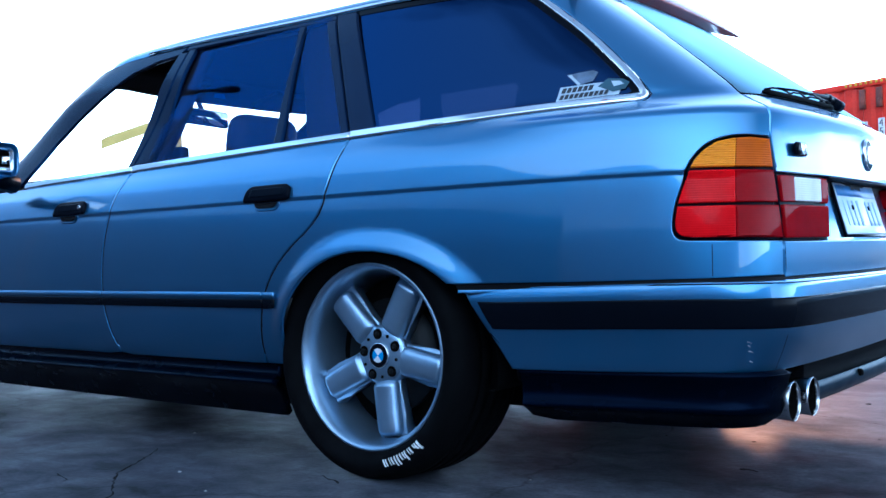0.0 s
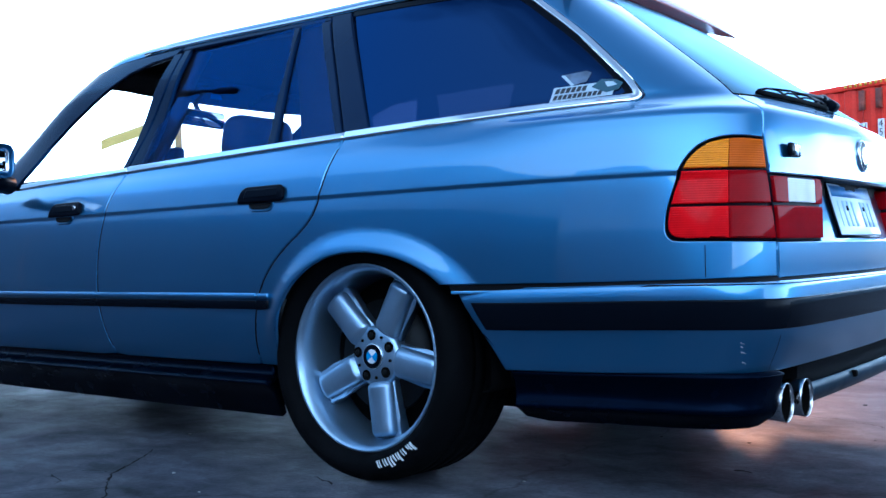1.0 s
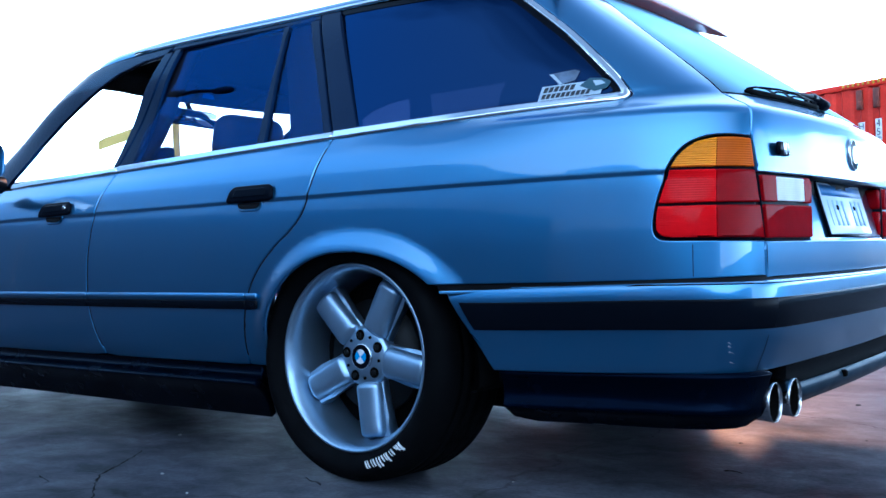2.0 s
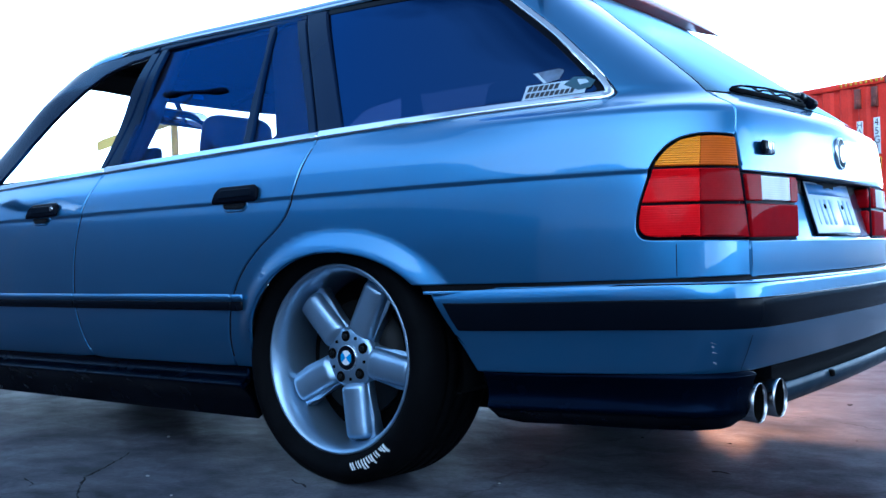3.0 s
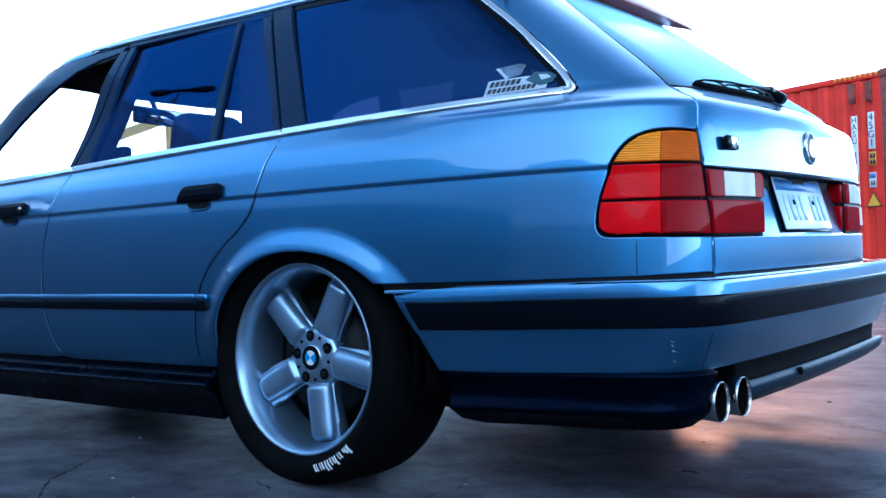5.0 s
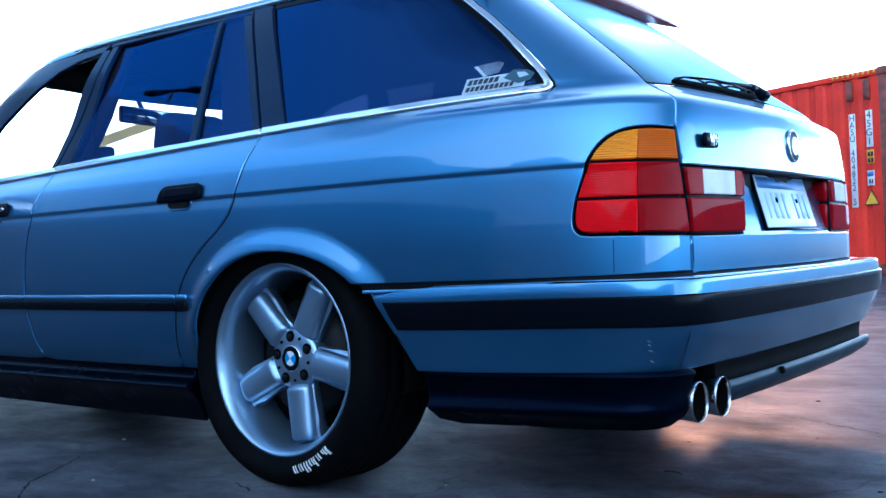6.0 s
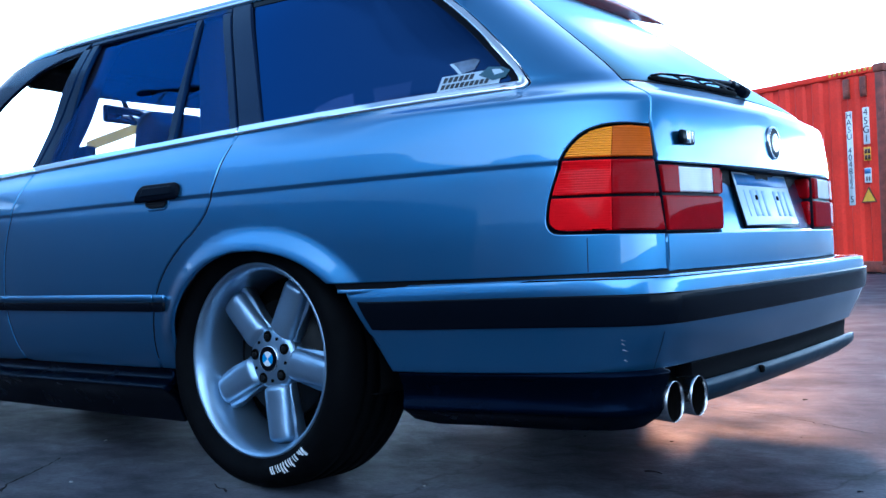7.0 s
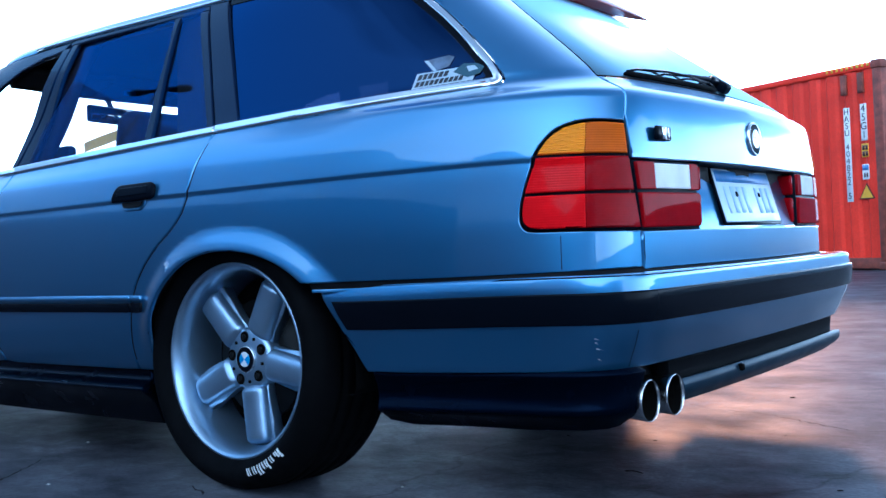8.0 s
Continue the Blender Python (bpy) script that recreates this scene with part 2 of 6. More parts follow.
def thing(name, label, category, group="", at=(0, 0, 0)):
    e = new(name)
    e.empty_display_size = 0.1
    e.location = at
    return tagged(e, label, category, group)


def box(bm, lo, hi, m=None, bevel=0.0, seg=2):
    """A box between two corners, with rounded edges."""
    d = [hi[i] - lo[i] for i in range(3)]
    c = [(hi[i] + lo[i]) / 2 for i in range(3)]
    r = bmesh.ops.create_cube(bm, size=1, matrix=Matrix.Translation(c) @ Matrix.Diagonal((*d, 1)))
    vs = r["verts"]
    if bevel > 0:
        es = list({e for v in vs for e in v.link_edges})
        r = bmesh.ops.bevel(bm, geom=es, offset=bevel, segments=seg, profile=0.5, affect="EDGES")
        vs = list({v for f in r["faces"] for v in f.verts} | {v for v in vs if v.is_valid})
        seen, todo = set(vs), list(vs)
        while todo:
            for e in todo.pop().link_edges:
                for v in e.verts:
                    if v not in seen:
                        seen.add(v)
                        todo.append(v)
        vs = list(seen)
    if m is not None:
        bmesh.ops.transform(bm, matrix=m, verts=vs)
    return vs


def lathe(bm, profile, n=64, axis="y", turn=0.0, m=None):
    """Spins (radius, along) points round an axis."""
    rings = []
    for r, w in profile:
        ring = []
        for i in range(n):
            a = 2 * math.pi * i / n + turn
            p = Vector((r * math.cos(a), w, r * math.sin(a))) if axis == "y" else Vector((w, r * math.cos(a), r * math.sin(a)))
            ring.append(bm.verts.new(m @ p if m else p))
        rings.append(ring)
    for a, b in zip(rings, rings[1:]):
        for i in range(n):
            j = (i + 1) % n
            bm.faces.new((a[i], a[j], b[j], b[i]))
    return rings


def tube(bm, path, radius, n=8):
    """A round bar along points."""
    rings = []
    pts = [Vector(p) for p in path]
    for i, p in enumerate(pts):
        d = (pts[min(i + 1, len(pts) - 1)] - pts[max(i - 1, 0)]).normalized()
        a = d.orthogonal().normalized() if i == 0 else (prev - d * prev.dot(d)).normalized()
        prev = a
        b = d.cross(a)
        rad = radius[i] if isinstance(radius, (list, tuple)) else radius
        rings.append([bm.verts.new(p + (a * math.cos(2 * math.pi * k / n) + b * math.sin(2 * math.pi * k / n)) * rad) for k in range(n)])
    for a, b in zip(rings, rings[1:]):
        for k in range(n):
            j = (k + 1) % n
            bm.faces.new((a[k], a[j], b[j], b[k]))
    bm.faces.new(rings[0][::-1])
    bm.faces.new(rings[-1])


def tidy(bm):
    bmesh.ops.recalc_face_normals(bm, faces=bm.faces[:])
    return bm


# ---- the car's surface: plan curves, side section, rear section ----
REAR = [(-1.2, 0.859), (-1.0, 0.861), (-0.4, 0.857), (0.0, 0.850), (0.35, 0.836), (0.6, 0.812), (0.76, 0.785), (0.835, 0.762), (0.89, 0.735),
        (0.935, 0.698), (0.965, 0.652), (0.985, 0.595), (0.996, 0.54), (1.008, 0.43), (1.018, 0.32), (1.027, 0.16), (1.032, 0.0), (1.027, -0.16)]
NOSE = [(-3.60, -0.2), (-3.62, 0.0), (-3.60, 0.30), (-3.55, 0.55), (-3.46, 0.70), (-3.28, 0.785), (-3.0, 0.825), (-2.6, 0.845), (-2.0, 0.854), (-1.5, 0.859)]
SCREEN = [(-2.20, -0.3), (-2.22, 0.0), (-2.21, 0.30), (-2.175, 0.55), (-2.12, 0.70), (-2.03, 0.785), (-1.88, 0.835), (-1.62, 0.853)]


class Plan:
    """A smooth half plan, from the middle of the front to the middle of the rear; u is the length along it, 0 at x = 0."""

    def __init__(self, pts):
        p = np.array(pts, float)
        t = np.concatenate([[0], np.cumsum(np.linalg.norm(np.diff(p, axis=0), axis=1))])
        fx, fy = hermite(list(zip(t, p[:, 0]))), hermite(list(zip(t, p[:, 1])))
        ts = np.linspace(t[1], t[-2], 1400)
        xs, ys = np.array([fx(v) for v in ts]), np.array([fy(v) for v in ts])
        for _ in range(60):
            xs[1:-1] = 0.25 * xs[:-2] + 0.5 * xs[1:-1] + 0.25 * xs[2:]
            ys[1:-1] = 0.25 * ys[:-2] + 0.5 * ys[1:-1] + 0.25 * ys[2:]
        u = np.concatenate([[0], np.cumsum(np.hypot(np.diff(xs), np.diff(ys)))])
        mid = np.argmax(ys)
        i0 = mid + np.argmin(np.abs(xs[mid:]))
        self.u, self.x, self.y = u - u[i0], xs, ys
        self.u0, self.u1 = self.u[0], self.u[-1]

    def at(self, u):
        return float(np.interp(u, self.u, self.x)), float(np.interp(u, self.u, self.y))


LOWER, CABIN = Plan(NOSE + REAR), Plan(SCREEN + REAR)

_side = hermite([(0.12, -0.13), (0.20, -0.078), (0.25, -0.052), (0.285, -0.035), (0.33, -0.020), (0.40, -0.007), (0.47, -0.001), (0.55, 0.0), (0.62, -0.001),
                 (0.70, -0.008), (0.75, -0.018), (0.80, -0.032), (0.84, -0.051), (0.87, -0.072), (0.90, -0.094), (0.93, -0.108), (1.0, -0.136),
                 (1.1, -0.177), (1.2, -0.218), (1.25, -0.241), (1.30, -0.268)])
_rear = hermite([(0.2, 0.0), (0.6, 0.0), (0.70, -0.002), (0.80, -0.005), (0.86, -0.010), (0.878, -0.013), (0.888, -0.019), (0.902, -0.040), (0.925, -0.070),
                 (0.95, -0.102), (1.0, -0.172), (1.1, -0.312), (1.2, -0.455), (1.3, -0.60)])
_front = hermite([(0.5, 0.0), (0.88, 0.0), (0.9, 0.005), (1.0, 0.16), (1.1, 0.34), (1.2, 0.53), (1.3, 0.74)])


# the rear quarter carries a crease along its shoulder
_shoulder = hermite([(0.66, -0.004), (0.70, -0.008), (0.75, -0.018), (0.80, -0.032), (0.84, -0.044), (0.87, -0.056), (0.880, -0.0605), (0.888, -0.068), (0.900, -0.082), (0.93, -0.102), (0.96, -0.112)])


def softened(f, w):
    return lambda z: (f(z - w) + 2 * f(z - w / 2) + 2 * f(z) + 2 * f(z + w / 2) + f(z + w)) / 8


side_in, rear_in, shoulder_in = softened(_side, 0.018), softened(_rear, 0.006), softened(_shoulder, 0.005)
ARCH = (0.02, 0.262, 0.314, 0.385, 0.328, 2.15)      # x, z, reach forward, reach back, rise, squareness
FRONT_ARCH = (-2.761, 0.262, 0.34, 0.34, 0.328, 2.1)


def arch_ratio(a, x, z):
    cx, cz, f, b, h, n = a
    dx = (x - cx) / (b if x > cx else f)
    dz = max(0.0, z - cz) / h
    return (abs(dx) ** n + dz ** n) ** (1 / n)


def arch_line(a, z_from, z_to, n=26):
    """Points along an arch from its front foot at z_from over the top to its rear foot at z_to."""
    cx, cz, f, b, h, k = a
    t0 = math.asin(min(1, max(0, (z_from - cz) / h)) ** (k / 2))
    t1 = math.pi - math.asin(min(1, max(0, (z_to - cz) / h)) ** (k / 2))
    out = []
    for i in range(n + 1):
        t = t0 + (t1 - t0) * i / n
        c, s = math.cos(t), math.sin(t)
        out.append((cx - math.copysign(abs(c) ** (2 / k), c) * (f if c > 0 else b), cz + s ** (2 / k) * h))
    return out


RIGHT = 1.05


def crease_z(x):
    return 0.737 + 0.004 * x


def belt_z(x):
    return 0.9055 + 0.0277 * x


def surf(plan, u, z, off=0.0, side=-1, detail=True):
    """The place on the car's skin at u along the plan and height z."""
    if u > plan.u1:
        u, side = 2 * plan.u1 - u, -side
    elif u < plan.u0:
        u, side = 2 * plan.u0 - u, -side
    cx, cy = plan.at(u)
    shift = 0.0277 * max(-1.8, min(0.9, cx)) * smooth((z - 0.66) / 0.2) * (1 - smooth((z - 0.95) / 0.25))
    d = side_in(z - shift)
    crest = smooth((cx - 0.20) / 0.45)
    if crest > 0 and 0.66 < z < 0.95:
        d += (shoulder_in(z) - d) * crest * smooth((z - 0.70) / 0.08) * (1 - smooth((z - 0.915) / 0.03))
    if detail:
        zc = crease_z(cx)
        below = 1 - smooth((z - zc + 0.006) / 0.012)
        d -= 0.0045 * below * smooth((z - 0.50) / 0.2) * smooth((cx + 3.3) / 0.3)
        if z < 0.75:
            for a in (ARCH, FRONT_ARCH):
                rho = (arch_ratio(a, cx, z) - 1) * 0.33
                if rho < 0.062:
                    d += 0.0195 * (1 - smooth(max(rho, 0.0) / 0.062)) * smooth((z - 0.30) / 0.15)
    y = cy * (1 + d / 0.855)
    tuck = smooth((z - 0.80) / 0.12)
    tuck += (smooth((z - 0.872) / 0.055) - tuck) * crest
    y -= 0.030 * smooth((cx + 0.2) / 0.95) * tuck * min(1, cy / 0.7)
    y += 0.018 * smooth((-0.3 - cx) / 0.6) * smooth((z - 1.0) / 0.2) * min(1, cy / 0.7)
    if side > 0:
        y *= RIGHT + 0.022 * smooth((cx - 0.5) / 0.4)
    t = min(1.0, max(0.0, (cx + 0.2) / 1.232))
    x = cx + rear_in(z) * t ** 1.6
    if plan is CABIN:
        t = min(1.0, max(0.0, (-0.75 - cx) / 1.47))
        x += _front(z) * t ** 1.3
    return Vector((x, side * y, z)) if off == 0 else Vector((x, side * y, z)) + skin_normal(plan, u, z, side) * off


def skin_normal(plan, u, z, side=-1, e=0.002):
    a = surf(plan, u + e, z, 0, side) - surf(plan, u - e, z, 0, side)
    b = surf(plan, u, z + e, 0, side) - surf(plan, u, z - e, 0, side)
    return a.cross(b).normalized() * (-side)


_bump_rear = hermite([(0.15, -0.10), (0.19, -0.085), (0.22, -0.058), (0.245, -0.052), (0.28, -0.052), (0.31, -0.044), (0.36, -0.018), (0.40, -0.004), (0.45, 0.001), (0.475, 0.0), (0.491, -0.002), (0.499, -0.007), (0.505, -0.018), (0.508, -0.030), (0.512, -0.046)])
BUMPER = Plan(NOSE + [(-1.2, 0.859), (-0.6, 0.858), (0.0, 0.846), (0.35, 0.835), (0.6, 0.828), (0.78, 0.816), (0.90, 0.800), (0.97, 0.776), (1.022, 0.735), (1.050, 0.680), (1.063, 0.60), (1.072, 0.46), (1.079, 0.27), (1.082, 0.12), (1.083, 0.0), (1.082, -0.12)])
_bump_side = hermite([(0.15, -0.075), (0.19, -0.052), (0.210, -0.032), (0.222, -0.016), (0.230, -0.015), (0.250, -0.029), (0.28, -0.026), (0.31, -0.016), (0.36, -0.014), (0.40, -0.010), (0.45, -0.004), (0.47, -0.004), (0.485, -0.008), (0.50, -0.016), (0.507, -0.026), (0.512, -0.040)])


def bumper_surf(u, z, off=0.0, side=-1):
    u *= BUMPER.u1 / LOWER.u1
    if u > BUMPER.u1:
        u, side = 2 * BUMPER.u1 - u, -side
    cx, cy = BUMPER.at(u)
    ax, ay = BUMPER.at(u - 0.004)
    bx, by = BUMPER.at(min(u + 0.004, BUMPER.u1))
    if u + 0.004 > BUMPER.u1:
        bx, by = BUMPER.at(2 * BUMPER.u1 - u - 0.004)
        by = -by
    n = Vector((-(by - ay), bx - ax)).normalized()
    zz = z - 0.014 * smooth((cx - 0.3) / 0.6)
    w = abs(n.x) ** 0.8
    d = _bump_side(zz) * (1 - w) + _bump_rear(zz) * w + off
    return Vector((cx + n.x * d, side * (cy + n.y * d) * (RIGHT if side > 0 else 1.0), z))


def body_skin(u, z, off=0.0, side=-1):
    return surf(LOWER, u, z, off, side)


def cabin_skin(u, z, off=0.0, side=-1):
    return surf(CABIN, u, z, off, side)


def find_u(skin, value, z, axis="x", lo=-1.6, hi=None):
    """The u at which the skin has that x (side) or that half width (rear)."""
    hi = LOWER.u1 if hi is None else hi
    for _ in range(34):
        mid = (lo + hi) / 2
        p = skin(mid, z)
        if (p.x < value) if axis == "x" else (-p.y > value):
            lo = mid
        else:
            hi = mid
    return (lo + hi) / 2


def dense(pts, step=0.025):
    out = []
    for a, b in zip(pts, pts[1:] + pts[:1]):
        k = max(1, int(math.ceil(math.dist(a, b) / step)))
        out += [(a[0] + (b[0] - a[0]) * i / k, a[1] + (b[1] - a[1]) * i / k) for i in range(k)]
    return out


def on_side(skin, pts, lo=-1.9, step=0.025):
    """An outline in (x, z) on the side, as (u, z)."""
    return [(find_u(skin, x, z, "x", lo, 0.93 if skin is not cabin_skin else 1.05), z) for x, z in dense(pts, step)]


def rounded(pts, radii, n=5):
    """An outline with its corners rounded."""
    out = []
    k = len(pts)
    for i, p in enumerate(pts):
        r = radii[i] if isinstance(radii, (list, tuple)) else radii
        if r <= 0:
            out.append(p)
            continue
        p, a, b = Vector(p), Vector(pts[i - 1]), Vector(pts[(i + 1) % k])
        da, db = (a - p), (b - p)
        ra, rb = min(r, da.length * 0.49), min(r, db.length * 0.49)
        s, e = p + da.normalized() * ra, p + db.normalized() * rb
        for j in range(n + 1):
            t = j / n
            q = s * (1 - t) ** 2 + p * 2 * t * (1 - t) + e * t ** 2
            out.append((q.x, q.y))
    return out


def patch(name, outline, skin, mat, parent, label="", off=0.0, depth=0.012, rim=0.003, step=0.03, zcuts=(), side=-1, dome=0.0):
    """A panel of the skin inside an outline in (u, z): rounded rim, turned-in flange, normals of the true surface."""
    bm = bmesh.new()
    area = sum(a[0] * b[1] - b[0] * a[1] for a, b in zip(outline, outline[1:] + outline[:1]))
    if area < 0:
        outline = outline[::-1]
    clean = [p for i, p in enumerate(outline) if math.dist(p, outline[i - 1]) > 0.0004]
    bm.faces.new([bm.verts.new((u, z, 0)) for u, z in clean])
    us, zs = [p[0] for p in clean], [p[1] for p in clean]
    cuts = [(k * step + 0.0007, 0) for k in range(int(min(us) / step) - 1, int(max(us) / step) + 2)]
    cuts += [(k * step + 0.0011, 1) for k in range(int(min(zs) / step) - 1, int(max(zs) / step) + 2)] + [(z, 1) for z in zcuts]
    for c, axis in cuts:
        if not (min(us), min(zs))[axis] < c < (max(us), max(zs))[axis]:
            continue
        co, no = ((c, 0, 0), (1, 0, 0)) if axis == 0 else ((0, c, 0), (0, 1, 0))
        bmesh.ops.bisect_plane(bm, geom=bm.verts[:] + bm.edges[:] + bm.faces[:], dist=1e-5, plane_co=co, plane_no=no)
    if rim > 0.0015 and step < 0.035:
        bmesh.ops.remove_doubles(bm, verts=[v for v in bm.verts if v.is_boundary], dist=0.0024 if step < 0.02 else 0.0014)
    if rim > 0:
        bmesh.ops.inset_region(bm, faces=bm.faces[:], thickness=rim, use_even_offset=False, use_boundary=True)
    edge = [e for e in bm.edges if e.is_boundary]
    out = {}
    for e in edge:
        f = e.link_faces[0]
        c = f.calc_center_median()
        d = e.verts[1].co - e.verts[0].co
        n = Vector((d.y, -d.x, 0)).normalized()
        if n.dot(e.verts[0].co - c) < 0:
            n = -n
        for v in e.verts:
            out[v] = out.get(v, Vector()) + n * d.length
    down = {}
    if depth > 0:
        low = bmesh.ops.extrude_edge_only(bm, edges=edge)["geom"]
        fresh = [g for g in low if isinstance(g, bmesh.types.BMVert)]
        for v in fresh:
            for e in v.link_edges:
                o = e.other_vert(v)
                if o in out and (o.co - v.co).length < 1e-7:
                    down[v] = o
    normals = {}
    place = {}
    e = 0.002
    zr, zm = (max(zs) - min(zs)) / 2, (max(zs) + min(zs)) / 2
    for v in bm.verts:
        u, z = v.co.x, v.co.y
        a = skin(u + e, z, 0, side) - skin(u - e, z, 0, side)
        b = skin(u, z + e, 0, side) - skin(u, z - e, 0, side)
        n = (a.cross(b) * (-side)).normalized()
        p = skin(u, z, 0, side) + n * off
        if dome:
            t = (z - zm) / zr
            p += n * dome * (1 - t * t)
            n = (n + b.normalized() * (2 * dome * t / zr)).normalized()
        key = down.get(v, v)
        if key in out:
            o = out[key].normalized()
            t = (a.normalized() * o.x + b.normalized() * o.y).normalized()
            if v in down:
                p, n = p - n * depth, t
            else:
                p, n = p - n * rim * 0.5, (n + t * (0.9 if rim > 0 else 0)).normalized()
        place[v], normals[v] = p, n
    for v, p in place.items():
        v.co = p
    bm.normal_update()
    agree = sum(f.normal.dot(normals[f.verts[0]]) * f.calc_area() for f in bm.faces)
    if agree < 0:
        bmesh.ops.reverse_faces(bm, faces=bm.faces[:])
    bm.verts.index_update()
    order = sorted(bm.verts, key=lambda v: v.index)
    return finish(name, bm, mat, parent, label, True, [normals[v] for v in order])


# ---- ground ----
def concrete():
    m = material("yard_concrete", (0.056, 0.056, 0.067), spec=0.055, rough=0.52, vary=0.16, vary_scale=1.8, grain=0.22, grain_scale=90, bump=0.6, bump_scale=70, rough_vary=0.12)
    n, l = m.node_tree.nodes, m.node_tree.links
    b = n["Principled BSDF"]
    src = b.inputs["Base Color"].links[0].from_socket
    tc = n.new("ShaderNodeTexCoord")
    warp = n.new("ShaderNodeTexNoise")
    warp.inputs["Scale"].default_value, warp.inputs["Detail"].default_value = 2.2, 6.0
    add = n.new("ShaderNodeVectorMath")
    add.operation = "MULTIPLY_ADD"
    add.inputs[1].default_value = (0.5, 0.5, 0.5)
    v = n.new("ShaderNodeTexVoronoi")
    v.feature = "DISTANCE_TO_EDGE"
    v.inputs["Scale"].default_value = 0.42
    r = n.new("ShaderNodeMapRange")
    r.inputs["From Min"].default_value, r.inputs["From Max"].default_value = 0.0, 0.004
    r.inputs["To Min"].default_value, r.inputs["To Max"].default_value = 0.45, 1.0
    x = n.new("ShaderNodeMixRGB")
    x.blend_type, x.inputs[0].default_value = "MULTIPLY", 1.0
    l.new(tc.outputs["Object"], warp.inputs["Vector"])
    l.new(warp.outputs["Color"], add.inputs[0])
    l.new(tc.outputs["Object"], add.inputs[2])
    l.new(add.outputs[0], v.inputs["Vector"])
    l.new(v.outputs["Distance"], r.inputs[0])
    l.new(src, x.inputs[1])
    l.new(r.outputs[0], x.inputs[2])
    # long sweeping stains and blotches left by traffic and water
    tone = x.outputs[0]
    for scale, size, detail, lo, hi, turn in (((0.95, 1.45, 1), 3.0, 10.0, 0.52, 1.55, 0.9), ((1.0, 1.3, 1), 12.0, 8.0, 0.66, 1.38, -0.4), ((1, 1, 1), 0.7, 4.0, 0.8, 1.2, 0.0)):
        mp, t, rr, mm = n.new("ShaderNodeMapping"), n.new("ShaderNodeTexNoise"), n.new("ShaderNodeMapRange"), n.new("ShaderNodeMixRGB")
        mp.inputs["Scale"].default_value, mp.inputs["Rotation"].default_value = scale, (0, 0, turn)
        t.inputs["Scale"].default_value, t.inputs["Detail"].default_value, t.inputs["Distortion"].default_value = size, detail, 0.6
        rr.inputs["From Min"].default_value, rr.inputs["From Max"].default_value = 0.32, 0.68
        rr.inputs["To Min"].default_value, rr.inputs["To Max"].default_value = lo, hi
        mm.blend_type, mm.inputs[0].default_value = "MULTIPLY", 1.0
        l.new(tc.outputs["Object"], mp.inputs["Vector"])
        l.new(mp.outputs[0], t.inputs["Vector"])
        l.new(t.outputs["Fac"], rr.inputs[0])
        l.new(tone, mm.inputs[1])
        l.new(rr.outputs[0], mm.inputs[2])
        tone = mm.outputs[0]
    l.new(tone, b.inputs["Base Color"])
    return m


def ground_z(y):
    return -0.0177 * max(0.0, min(y, 30.0) + 0.78)


def build_ground():
    bm = bmesh.new()
    xs = [-400, -120, -40, -20, -10, -5, -2, 0, 2, 5, 10, 20, 40, 120, 400]
    ys = [-400, -120, -40, -20, -10, -5, -2, -0.78, 0, 1.5, 3, 6, 12, 20, 30, 60, 150, 400]
    rows = [[bm.verts.new((x, y, ground_z(y))) for x in xs] for y in ys]
    for a, b in zip(rows, rows[1:]):
        for i in range(len(xs) - 1):
            bm.faces.new((a[i], a[i + 1], b[i + 1], b[i]))
    return tagged(finish("ground", bm, concrete(), soft=True), "worn grey polished concrete yard with fine cracks", "ground", kind="structure")


ground = build_ground()

# fine cracks, pebbles and dark spots on the concrete
CRACK = material("crack_dirt", (0.018, 0.017, 0.017), rough=0.95, vary=0.3, vary_scale=30, spec=0.05)
PEBBLE = material("pebble", (0.34, 0.33, 0.31), rough=0.8, vary=0.2, vary_scale=60, bump=0.3, bump_scale=200)
_g = random.Random(7)


def crack(points, width):
    bm = bmesh.new()
    pts = []
    for (ax, ay), (bx, by) in zip(points, points[1:]):
        n = max(2, int(math.hypot(bx - ax, by - ay) / 0.018))
        for i in range(n):
            s = i / n
            pts.append((ax + (bx - ax) * s + _g.uniform(-1, 1) * 0.006, ay + (by - ay) * s + _g.uniform(-1, 1) * 0.006))
    pts.append(points[-1])
    rows = []
    for i, (x, y) in enumerate(pts):
        (px, py), (qx, qy) = pts[max(0, i - 1)], pts[min(len(pts) - 1, i + 1)]
        d = Vector((qx - px, qy - py)).normalized()
        w = width * _g.uniform(0.15, 1.0) * (0.25 if i in (0, len(pts) - 1) else 1)
        rows.append([bm.verts.new((x - d.y * w * k, y + d.x * w * k, ground_z(y) + 0.0012)) for k in (-0.5, 0.5)])
    for a, b in zip(rows, rows[1:]):
        bm.faces.new((a[0], b[0], b[1], a[1]))
    part("crack", tidy(bm), CRACK, ground)


def speck(x, y, r, mat, name, h=0.5):
    bm = bmesh.new()
    bmesh.ops.create_icosphere(bm, subdivisions=2, radius=r)
    for v in bm.verts:
        v.co *= _g.uniform(0.8, 1.15)
        v.co.z *= h
    ob = part(name, bm, mat, ground)
    ob.location = (x, y, ground_z(y) + r * h * 0.5)


